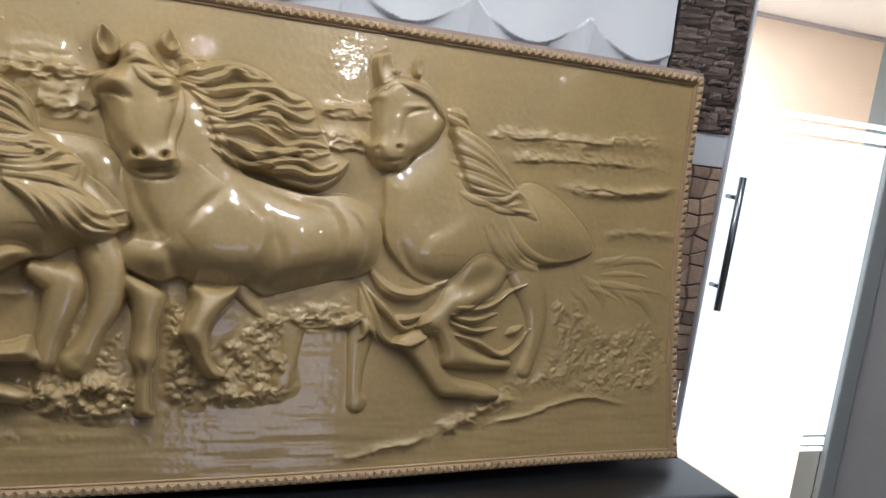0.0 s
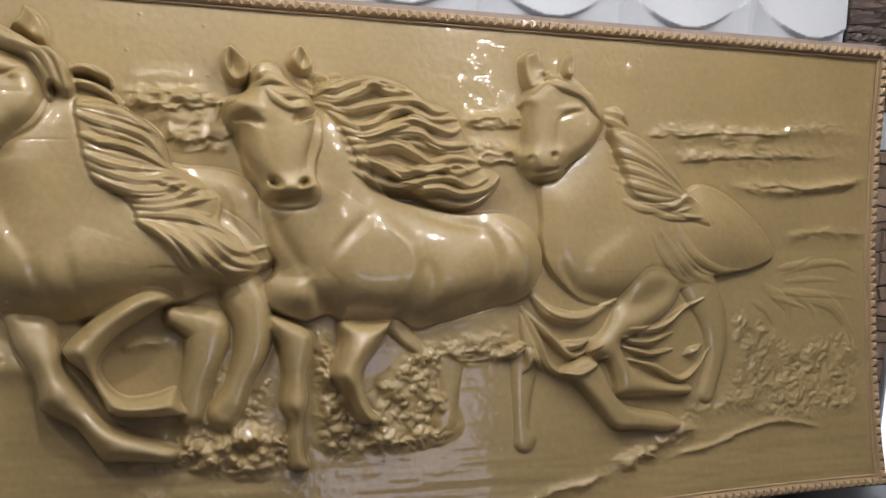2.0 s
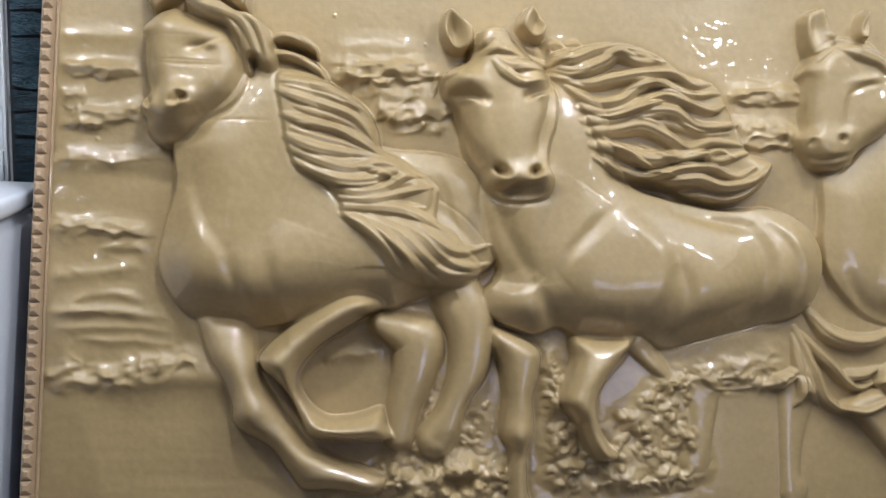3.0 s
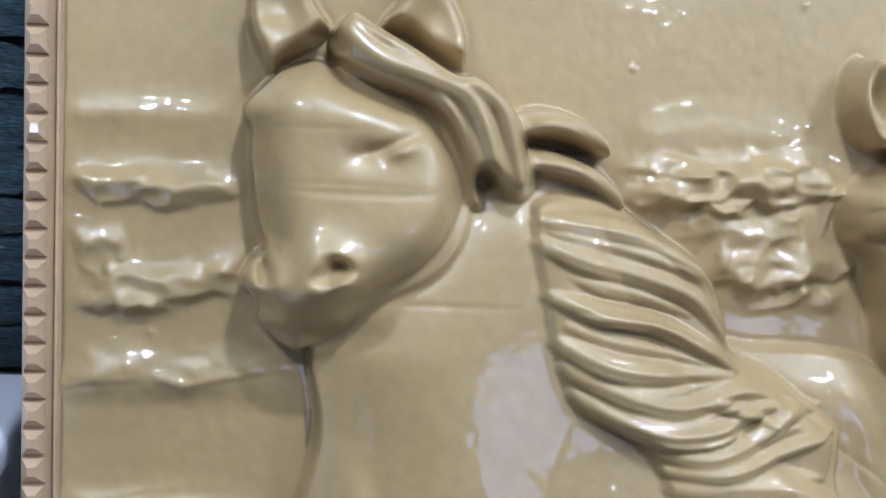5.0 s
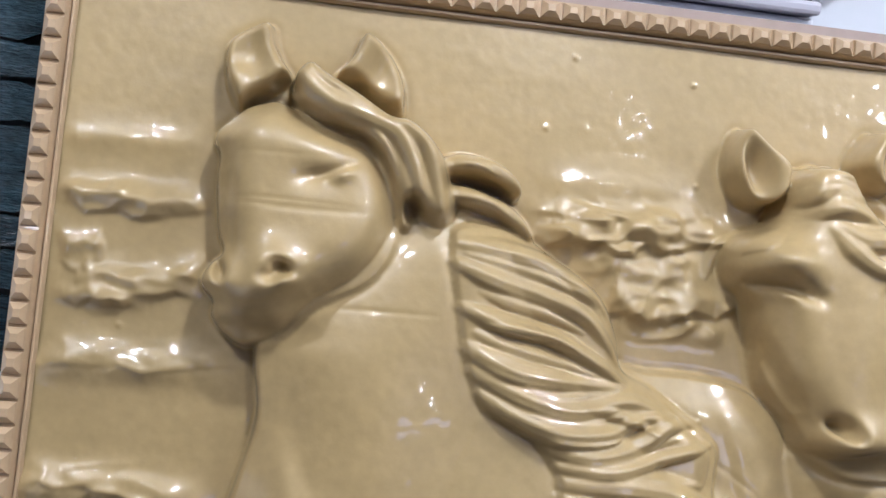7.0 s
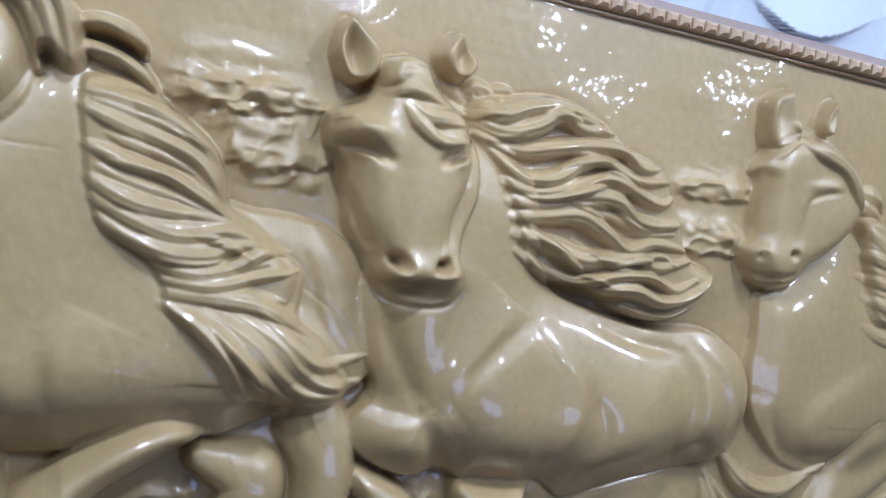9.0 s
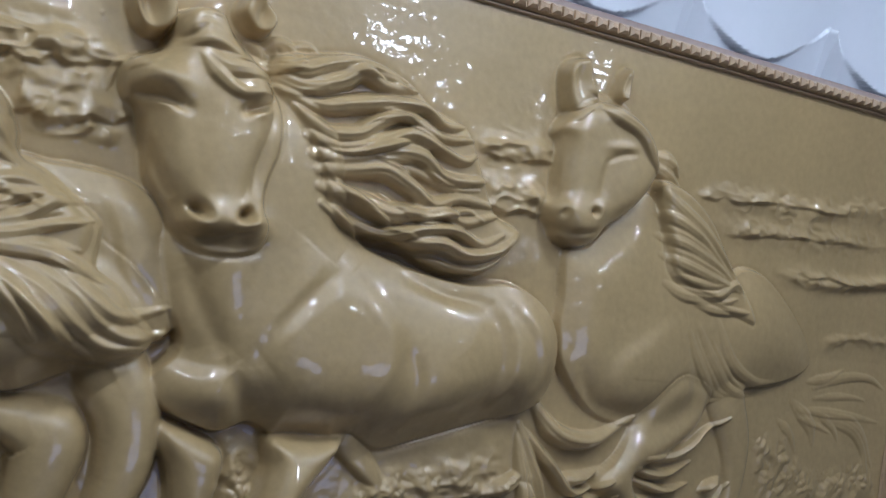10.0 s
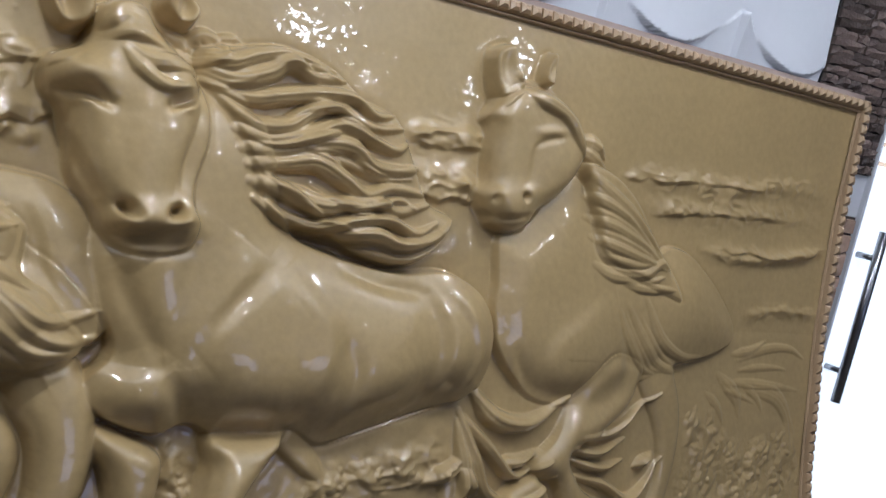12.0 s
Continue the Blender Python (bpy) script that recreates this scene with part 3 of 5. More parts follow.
form(HORSE_2, [(-0.471, 0.520), (-0.388, 0.485), (-0.382, 0.437), (-0.393, 0.392), (-0.389, 0.330), (-0.401, 0.291), (-0.399, 0.224), (-0.390, 0.186), (-0.435, 0.187), (-0.438, 0.247), (-0.437, 0.289), (-0.456, 0.326), (-0.451, 0.387), (-0.460, 0.449), (-0.481, 0.492)], 0.052, 0.032)
swell(-0.428, 0.322, 0.028, 0.028, 0, 0.008)
form(HORSE_2, [(-0.322, 0.505), (-0.223, 0.505), (-0.198, 0.514), (-0.222, 0.468), (-0.258, 0.425), (-0.274, 0.391), (-0.270, 0.346), (-0.252, 0.310), (-0.229, 0.284), (-0.266, 0.272), (-0.295, 0.295), (-0.317, 0.338), (-0.337, 0.367), (-0.349, 0.390), (-0.337, 0.424), (-0.325, 0.460)], 0.076, 0.036)
swell(-0.326, 0.378, 0.026, 0.024, 0, 0.008)

# foremost horse
form(HORSE_1, [(-1.059, 0.843), (-1.053, 0.761), (-1.071, 0.681), (-1.081, 0.623), (-1.060, 0.565), (-1.013, 0.521), (-0.959, 0.508), (-0.884, 0.504), (-0.835, 0.514), (-0.775, 0.531), (-0.709, 0.540), (-0.653, 0.545), (-0.597, 0.567), (-0.546, 0.597), (-0.477, 0.631), (-0.529, 0.711), (-0.666, 0.801), (-0.757, 0.902), (-0.803, 0.993), (-0.914, 1.012), (-0.999, 0.918)], 0.066, 0.12)
swell(-1.004, 0.600, 0.050, 0.075, 0, 0.014)
swell(-0.786, 0.628, 0.11, 0.095, 10, 0.020)
swell(-0.909, 0.584, 0.042, 0.065, 0, 0.014)
swell(-0.938, 0.758, 0.060, 0.12, 0, 0.008)
swell(-0.677, 0.606, 0.060, 0.050, 0, 0.008)
lap([(-1.032, 0.820), (-1.020, 0.746), (-0.994, 0.681), (-0.952, 0.625), (-0.932, 0.551)], 0.006, 0.05)
lap([(-0.860, 0.508), (-0.876, 0.573), (-0.883, 0.638), (-0.862, 0.704)], 0.010, 0.08)
crease([(-0.957, 0.638), (-0.933, 0.573), (-0.923, 0.517)], 0.014, 0.006)
crease([(-0.849, 0.551), (-0.874, 0.595), (-0.883, 0.649)], 0.016, 0.005)
lap([(-0.711, 0.710), (-0.656, 0.672), (-0.622, 0.617), (-0.666, 0.551)], 0.010, 0.07)
form(HORSE_1, [(-1.011, 0.530), (-0.990, 0.464), (-0.957, 0.410), (-0.942, 0.370), (-0.938, 0.339), (-0.913, 0.316), (-0.870, 0.292), (-0.837, 0.251), (-0.808, 0.219), (-0.750, 0.219), (-0.684, 0.211), (-0.658, 0.239), (-0.693, 0.259), (-0.739, 0.276), (-0.776, 0.291), (-0.805, 0.310), (-0.838, 0.348), (-0.866, 0.392), (-0.887, 0.420), (-0.898, 0.464), (-0.906, 0.519), (-0.960, 0.535)], 0.056, 0.042)
swell(-0.908, 0.364, 0.030, 0.028, 0, 0.009)
swell(-0.793, 0.280, 0.028, 0.020, -20, 0.007)
form(HORSE_1, [(-0.671, 0.556), (-0.725, 0.516), (-0.774, 0.483), (-0.811, 0.446), (-0.822, 0.411), (-0.805, 0.378), (-0.767, 0.352), (-0.713, 0.357), (-0.672, 0.370), (-0.659, 0.341), (-0.648, 0.313), (-0.685, 0.307), (-0.751, 0.306), (-0.798, 0.315), (-0.820, 0.348), (-0.838, 0.381), (-0.860, 0.407), (-0.886, 0.429), (-0.897, 0.453), (-0.882, 0.480), (-0.840, 0.516), (-0.797, 0.546), (-0.731, 0.579)], 0.088, 0.042)
swell(-0.863, 0.450, 0.026, 0.026, 0, 0.008)
swell(-0.761, 0.335, 0.040, 0.014, 0, 0.006)
crease([(-0.676, 0.367), (-0.667, 0.344), (-0.660, 0.316)], 0.006, 0.008)

# heads and ears
form(HORSE_3, [(0.128, 1.048), (0.114, 1.091), (0.116, 1.127), (0.149, 1.146), (0.161, 1.140), (0.174, 1.094), (0.184, 1.073), (0.154, 1.051)], 0.040, 0.012)
swell(0.138, 1.100, 0.014, 0.030, 0, -0.012)
form(HORSE_3, [(0.226, 1.093), (0.233, 1.134), (0.254, 1.151), (0.255, 1.121), (0.250, 1.086)], 0.036, 0.010)
swell(0.240, 1.112, 0.006, 0.018, -10, -0.010)
form(HORSE_3, [(0.115, 1.028), (0.108, 1.008), (0.119, 0.994), (0.117, 0.939), (0.116, 0.908), (0.102, 0.891), (0.109, 0.868), (0.120, 0.853), (0.138, 0.833), (0.178, 0.825), (0.213, 0.839), (0.235, 0.866), (0.279, 0.897), (0.314, 0.932), (0.333, 0.967), (0.330, 1.003), (0.307, 1.035), (0.266, 1.065), (0.207, 1.082), (0.151, 1.068)], 0.052, 0.036, lift=0.011)
swell(0.153, 0.873, 0.034, 0.030, 0, 0.008)
swell(0.261, 0.948, 0.050, 0.050, 0, 0.006)
lap([(0.188, 0.907), (0.191, 0.955), (0.210, 1.000)], -0.004, 0.030)
crease([(0.197, 0.973), (0.230, 0.990), (0.257, 0.995)], 0.005, 0.0035)
swell(0.228, 1.002, 0.026, 0.008, 8, 0.006)
swell(0.114, 1.007, 0.012, 0.010, 0, -0.014)
swell(0.190, 0.891, 0.018, 0.014, 30, 0.008)
swell(0.183, 0.887, 0.008, 0.007, 0, -0.016)
swell(0.127, 0.885, 0.012, 0.012, 0, 0.006)
swell(0.126, 0.879, 0.006, 0.008, 0, -0.012)
crease([(0.117, 0.852), (0.156, 0.848), (0.203, 0.858)], 0.006, 0.007)
form(HORSE_2, [(-0.566, 1.026), (-0.582, 1.054), (-0.579, 1.091), (-0.564, 1.107), (-0.539, 1.086), (-0.517, 1.064), (-0.523, 1.029), (-0.545, 1.018)], 0.056, 0.010)
swell(-0.558, 1.059, 0.013, 0.034, 15, -0.034)
form(HORSE_2, [(-0.441, 1.077), (-0.429, 1.106), (-0.414, 1.118), (-0.394, 1.101), (-0.381, 1.071), (-0.395, 1.049), (-0.423, 1.054)], 0.052, 0.010)
swell(-0.405, 1.081, 0.012, 0.026, -10, -0.026)
form(HORSE_2, [(-0.515, 1.051), (-0.534, 1.007), (-0.571, 0.985), (-0.580, 0.959), (-0.572, 0.935), (-0.555, 0.920), (-0.545, 0.884), (-0.534, 0.834), (-0.507, 0.793), (-0.493, 0.767), (-0.464, 0.745), (-0.423, 0.742), (-0.384, 0.754), (-0.373, 0.786), (-0.382, 0.810), (-0.381, 0.847), (-0.368, 0.894), (-0.368, 0.948), (-0.386, 0.992), (-0.417, 1.023), (-0.455, 1.058), (-0.479, 1.076)], 0.086, 0.046, lift=0.022)
swell(-0.456, 0.867, 0.030, 0.090, 0, 0.008)
lap([(-0.552, 0.912), (-0.530, 0.864), (-0.499, 0.810)], -0.020, 0.024)
lap([(-0.409, 0.821), (-0.407, 0.859), (-0.398, 0.905)], -0.007, 0.016)
swell(-0.533, 0.960, 0.030, 0.018, -15, 0.015)
swell(-0.411, 0.965, 0.022, 0.016, 15, 0.013)
crease([(-0.571, 0.937), (-0.541, 0.937), (-0.503, 0.925)], 0.008, 0.021)
crease([(-0.430, 0.933), (-0.408, 0.943), (-0.385, 0.957)], 0.007, 0.018)
swell(-0.531, 0.927, 0.014, 0.006, -10, 0.007)
swell(-0.406, 0.935, 0.012, 0.006, 10, 0.006)
swell(-0.438, 0.777, 0.055, 0.030, 0, 0.008)
swell(-0.469, 0.785, 0.024, 0.018, 20, 0.019)
swell(-0.401, 0.791, 0.022, 0.018, -20, 0.019)
swell(-0.472, 0.797, 0.013, 0.008, -35, -0.038)
swell(-0.411, 0.799, 0.011, 0.008, 35, -0.036)
crease([(-0.495, 0.768), (-0.457, 0.768), (-0.418, 0.774), (-0.385, 0.783)], 0.006, 0.009)
swell(-0.436, 0.760, 0.045, 0.014, 0, -0.018)
form(HORSE_1, [(-1.097, 1.063), (-1.112, 1.085), (-1.118, 1.107), (-1.118, 1.129), (-1.109, 1.143), (-1.091, 1.155), (-1.076, 1.160), (-1.069, 1.155), (-1.065, 1.137), (-1.056, 1.120), (-1.047, 1.106), (-1.060, 1.091), (-1.073, 1.083), (-1.086, 1.074)], 0.054, 0.012)
swell(-1.091, 1.119, 0.024, 0.042, -8, -0.024)
swell(-1.099, 1.096, 0.012, 0.012, 0, 0.006)
form(HORSE_1, [(-1.009, 1.107), (-0.992, 1.133), (-0.984, 1.155), (-0.976, 1.160), (-0.960, 1.153), (-0.945, 1.138), (-0.935, 1.120), (-0.930, 1.101), (-0.931, 1.077), (-0.947, 1.080), (-0.966, 1.090), (-0.985, 1.103)], 0.052, 0.012)
swell(-0.959, 1.111, 0.022, 0.040, -15, -0.022)
form(HORSE_1, [(-1.091, 1.068), (-1.107, 1.053), (-1.118, 1.041), (-1.120, 1.029), (-1.114, 1.015), (-1.115, 0.997), (-1.112, 0.962), (-1.107, 0.936), (-1.101, 0.920), (-1.110, 0.910), (-1.119, 0.894), (-1.117, 0.882), (-1.107, 0.870), (-1.106, 0.854), (-1.092, 0.837), (-1.070, 0.826), (-1.048, 0.834), (-1.028, 0.841), (-1.016, 0.854), (-1.003, 0.869), (-0.983, 0.881), (-0.958, 0.894), (-0.938, 0.915), (-0.926, 0.945), (-0.924, 0.979), (-0.934, 1.013), (-0.957, 1.041), (-0.992, 1.054), (-1.026, 1.066), (-1.056, 1.079), (-1.074, 1.075)], 0.078, 0.050, lift=0.013)
swell(-1.114, 1.027, 0.014, 0.014, 0, 0.008)
lap([(-1.095, 1.012), (-1.092, 0.980), (-1.089, 0.948), (-1.085, 0.922)], -0.008, 0.022)
swell(-1.005, 1.028, 0.050, 0.022, -8, 0.006)
crease([(-1.026, 0.996), (-1.008, 1.000), (-0.988, 1.008), (-0.971, 1.016)], 0.0045, 0.0045)
swell(-1.014, 0.997, 0.022, 0.012, 8, -0.006)
swell(-0.989, 1.000, 0.012, 0.007, 18, 0.006)
swell(-0.980, 0.936, 0.050, 0.045, 0, 0.008)
swell(-1.063, 0.881, 0.060, 0.040, 0, 0.007)
swell(-1.039, 0.905, 0.028, 0.022, -15, 0.016)
swell(-1.036, 0.907, 0.010, 0.006, -20, -0.022)
swell(-1.045, 0.898, 0.010, 0.009, 20, -0.018)
swell(-1.040, 0.892, 0.018, 0.006, 10, 0.008)
swell(-1.100, 0.903, 0.018, 0.022, 0, 0.014)
swell(-1.096, 0.899, 0.006, 0.012, 10, -0.028)
swell(-1.099, 0.888, 0.014, 0.007, 0, 0.008)
crease([(-1.105, 0.875), (-1.082, 0.867), (-1.050, 0.867), (-1.027, 0.876), (-1.009, 0.887)], 0.008, 0.007)
swell(-1.064, 0.849, 0.045, 0.014, 0, -0.016)
crease([(-1.107, 0.971), (-1.056, 0.972), (-1.007, 0.971), (-0.957, 0.969)], 0.0018, 0.0008)
crease([(-1.103, 0.967), (-1.055, 0.966), (-1.007, 0.966), (-0.948, 0.966)], 0.0018, 0.0010)
crease([(-1.063, 0.963), (-1.015, 0.963), (-0.965, 0.964)], 0.0018, 0.0010)
crease([(-1.090, 1.016), (-1.050, 1.016), (-0.992, 1.017)], 0.0018, 0.0006)
crease([(-0.991, 0.873), (-0.949, 0.874), (-0.883, 0.874)], 0.0018, 0.0010)

# forms are drawn a little back where they turn under
crease([(-1.050, 0.560), (-1.007, 0.526), (-0.955, 0.510), (-0.881, 0.507), (-0.838, 0.516)], 0.050, 0.026)
crease([(-0.654, 0.547), (-0.599, 0.569), (-0.549, 0.598)], 0.036, 0.022)
crease([(-0.323, 0.501), (-0.271, 0.493), (-0.224, 0.502)], 0.045, 0.024)
crease([(-0.177, 0.487), (-0.083, 0.499), (0.027, 0.530), (0.105, 0.553)], 0.045, 0.028)
crease([(0.215, 0.578), (0.277, 0.543), (0.359, 0.535), (0.453, 0.547), (0.589, 0.588)], 0.036, 0.014)

# manes, forelocks and loose hair
form(HORSE_3, [(0.353, 0.970), (0.422, 0.959), (0.488, 0.918), (0.547, 0.850), (0.595, 0.801), (0.635, 0.736), (0.580, 0.745), (0.496, 0.767), (0.400, 0.800), (0.377, 0.861), (0.354, 0.919)], 0.036, 0.016, lift=0.006)
tress(HORSE_3, [[(0.347, 0.952), (0.396, 0.924), (0.459, 0.892), (0.511, 0.856), (0.551, 0.827)], [(0.347, 0.912), (0.400, 0.899), (0.462, 0.874), (0.533, 0.825)], [(0.350, 0.872), (0.420, 0.861), (0.500, 0.834), (0.552, 0.808)], [(0.366, 0.838), (0.441, 0.822), (0.521, 0.804), (0.579, 0.791)], [(0.381, 0.789), (0.434, 0.774), (0.510, 0.776), (0.560, 0.803), (0.600, 0.791)], [(0.467, 0.759), (0.546, 0.753), (0.608, 0.754)]], 0.013, 0.009)
tress(HORSE_3, [[(0.460, 0.708), (0.499, 0.654), (0.551, 0.603), (0.589, 0.591)], [(0.486, 0.716), (0.548, 0.646), (0.612, 0.603), (0.694, 0.595)], [(0.534, 0.731), (0.587, 0.659), (0.669, 0.624), (0.740, 0.624)]], 0.012, 0.005)
tress(HORSE_3, [[(0.170, 1.073), (0.208, 1.058), (0.261, 1.039), (0.298, 0.998), (0.327, 0.966)], [(0.198, 1.089), (0.257, 1.070), (0.302, 1.029), (0.334, 0.977)]], 0.016, 0.014)
tress(HORSE_3, [[(0.340, 0.997), (0.379, 0.981), (0.416, 0.961)], [(0.346, 1.013), (0.383, 1.004), (0.408, 0.986)]], 0.015, 0.014)
tress(HORSE_3, [[(0.156, 1.089), (0.174, 1.089), (0.196, 1.101)], [(0.122, 1.028), (0.148, 1.052), (0.188, 1.075)]], 0.010, 0.008)
form(HORSE_2, [(-0.376, 1.030), (-0.317, 1.049), (-0.244, 1.061), (-0.169, 1.042), (-0.120, 1.009), (-0.059, 0.989), (-0.035, 0.956), (-0.013, 0.909), (0.014, 0.861), (0.064, 0.840), (0.037, 0.789), (-0.016, 0.757), (-0.090, 0.756), (-0.175, 0.789), (-0.247, 0.799), (-0.280, 0.829), (-0.306, 0.887), (-0.341, 0.945), (-0.377, 0.982)], 0.038, 0.030, lift=0.014)
tress(HORSE_2, [[(-0.387, 1.023), (-0.346, 1.012), (-0.299, 1.032), (-0.239, 1.045), (-0.174, 1.032)], [(-0.387, 1.005), (-0.335, 0.992), (-0.287, 1.008), (-0.257, 1.027), (-0.216, 1.015), (-0.158, 1.021)], [(-0.372, 0.982), (-0.311, 0.970), (-0.264, 0.980), (-0.204, 0.993), (-0.144, 0.995), (-0.107, 0.977), (-0.063, 0.986)], [(-0.349, 0.960), (-0.300, 0.935), (-0.252, 0.939), (-0.216, 0.963), (-0.168, 0.977), (-0.108, 0.958), (-0.044, 0.967)], [(-0.331, 0.925), (-0.276, 0.917), (-0.216, 0.934), (-0.168, 0.953), (-0.120, 0.941), (-0.072, 0.929), (-0.042, 0.944)]], 0.0155, 0.026, False)
tress(HORSE_2, [[(-0.320, 0.900), (-0.253, 0.902), (-0.193, 0.923), (-0.145, 0.923), (-0.109, 0.900), (-0.060, 0.899), (-0.008, 0.911)], [(-0.308, 0.879), (-0.253, 0.887), (-0.205, 0.895), (-0.157, 0.875), (-0.121, 0.856), (-0.073, 0.871), (-0.009, 0.868)], [(-0.303, 0.856), (-0.253, 0.850), (-0.194, 0.833), (-0.146, 0.840), (-0.097, 0.848), (-0.061, 0.836), (0.006, 0.856)], [(-0.296, 0.833), (-0.242, 0.809), (-0.194, 0.798), (-0.134, 0.817), (-0.074, 0.822), (-0.025, 0.807), (0.017, 0.827)], [(-0.218, 0.793), (-0.158, 0.793), (-0.098, 0.800), (-0.050, 0.788), (0.012, 0.802), (0.053, 0.836)]], 0.0155, 0.026, False)
tress(HORSE_2, [[(-0.159, 0.771), (-0.099, 0.768), (-0.038, 0.762), (0.014, 0.785), (0.045, 0.828)], [(-0.288, 0.873), (-0.241, 0.848), (-0.194, 0.817), (-0.134, 0.800)], [(-0.281, 1.026), (-0.245, 1.032), (-0.203, 1.029), (-0.167, 1.016)], [(-0.252, 0.956), (-0.204, 0.976), (-0.156, 0.965), (-0.096, 0.947)], [(-0.223, 0.910), (-0.157, 0.902), (-0.097, 0.884), (-0.036, 0.889)], [(-0.205, 0.861), (-0.134, 0.832), (-0.061, 0.855), (-0.024, 0.841)]], 0.008, 0.013, False)
tress(HORSE_2, [[(-0.388, 1.019), (-0.388, 1.041), (-0.366, 1.052), (-0.345, 1.041), (-0.351, 1.020), (-0.373, 1.022)], [(-0.416, 1.045), (-0.396, 1.030), (-0.398, 1.015)], [(-0.357, 1.044), (-0.329, 1.053), (-0.307, 1.049)], [(-0.420, 1.030), (-0.384, 1.009), (-0.344, 1.016)]], 0.009, 0.012)
form(HORSE_2, [(-0.523, 1.016), (-0.523, 1.047), (-0.504, 1.067), (-0.466, 1.068), (-0.445, 1.040), (-0.433, 1.009), (-0.469, 1.007), (-0.505, 1.008)], 0.080, 0.020, lift=0.006)
tress(HORSE_2, [[(-0.529, 1.038), (-0.497, 1.057), (-0.463, 1.051)], [(-0.528, 1.022), (-0.494, 1.037), (-0.453, 1.029)], [(-0.522, 1.009), (-0.487, 1.018), (-0.444, 1.009)]], 0.011, 0.007)
tress(HORSE_2, [[(-0.488, 1.003), (-0.461, 0.988), (-0.424, 0.991), (-0.390, 0.992), (-0.349, 0.980), (-0.310, 0.993)], [(-0.493, 0.999), (-0.468, 0.974), (-0.436, 0.957), (-0.395, 0.963)]], 0.012, 0.011)
tress(HORSE_2, [[(-0.527, 1.002), (-0.559, 0.983), (-0.583, 0.969), (-0.592, 0.942)]], 0.012, 0.010)
form(HORSE_1, [(-0.878, 0.947), (-0.864, 0.969), (-0.806, 0.969), (-0.752, 0.942), (-0.710, 0.911), (-0.689, 0.871), (-0.682, 0.839), (-0.654, 0.824), (-0.620, 0.799), (-0.583, 0.768), (-0.580, 0.745), (-0.582, 0.707), (-0.550, 0.687), (-0.530, 0.660), (-0.507, 0.641), (-0.495, 0.618), (-0.509, 0.601), (-0.535, 0.588), (-0.566, 0.583), (-0.621, 0.594), (-0.661, 0.608), (-0.688, 0.644), (-0.724, 0.684), (-0.753, 0.708), (-0.759, 0.731), (-0.785, 0.762), (-0.833, 0.787), (-0.855, 0.832), (-0.866, 0.880)], 0.058, 0.030, lift=0.012)
tress(HORSE_1, [[(-0.870, 0.949), (-0.820, 0.943), (-0.770, 0.933), (-0.724, 0.911), (-0.704, 0.881)], [(-0.874, 0.929), (-0.830, 0.915), (-0.779, 0.902), (-0.733, 0.884), (-0.694, 0.842)], [(-0.866, 0.886), (-0.817, 0.872), (-0.767, 0.862), (-0.720, 0.840), (-0.687, 0.823)], [(-0.857, 0.847), (-0.804, 0.827), (-0.747, 0.821), (-0.695, 0.818)], [(-0.849, 0.825), (-0.794, 0.804), (-0.743, 0.794), (-0.687, 0.806), (-0.651, 0.800)], [(-0.840, 0.803), (-0.798, 0.783), (-0.755, 0.772), (-0.705, 0.775), (-0.671, 0.791), (-0.633, 0.793)]], 0.0135, 0.016)
tress(HORSE_1, [[(-0.774, 0.759), (-0.723, 0.752), (-0.674, 0.764), (-0.640, 0.786), (-0.602, 0.789)], [(-0.757, 0.740), (-0.700, 0.740), (-0.651, 0.753), (-0.590, 0.768)], [(-0.755, 0.725), (-0.691, 0.727), (-0.639, 0.722), (-0.597, 0.705), (-0.563, 0.689)]], 0.0125, 0.014)
tress(HORSE_1, [[(-0.756, 0.711), (-0.715, 0.691), (-0.677, 0.657), (-0.647, 0.615)], [(-0.734, 0.709), (-0.685, 0.683), (-0.645, 0.649), (-0.609, 0.619), (-0.572, 0.592)], [(-0.706, 0.710), (-0.648, 0.680), (-0.605, 0.641), (-0.563, 0.613), (-0.505, 0.609)], [(-0.670, 0.709), (-0.610, 0.677), (-0.575, 0.644), (-0.534, 0.626), (-0.471, 0.633)], [(-0.637, 0.712), (-0.587, 0.672), (-0.545, 0.651), (-0.482, 0.666)]], 0.0125, 0.014)
tress(HORSE_1, [[(-0.729, 0.797), (-0.685, 0.789), (-0.654, 0.775)], [(-0.761, 0.923), (-0.731, 0.908), (-0.714, 0.893)], [(-0.838, 0.869), (-0.781, 0.865), (-0.745, 0.854)], [(-0.693, 0.687), (-0.651, 0.652), (-0.616, 0.612)]], 0.007, 0.008, False)
limb(HORSE_1, [(-0.888, 1.024, 0.015, 0.056), (-0.867, 1.029, 0.016, 0.060), (-0.839, 1.026, 0.015, 0.058), (-0.816, 1.014, 0.011, 0.052), (-0.808, 1.006, 0.005, 0.045)], 0.004)
limb(HORSE_1, [(-0.883, 0.998, 0.015, 0.058), (-0.858, 0.995, 0.015, 0.062), (-0.826, 0.986, 0.013, 0.058), (-0.804, 0.972, 0.010, 0.052), (-0.794, 0.962, 0.004, 0.045)], 0.004)
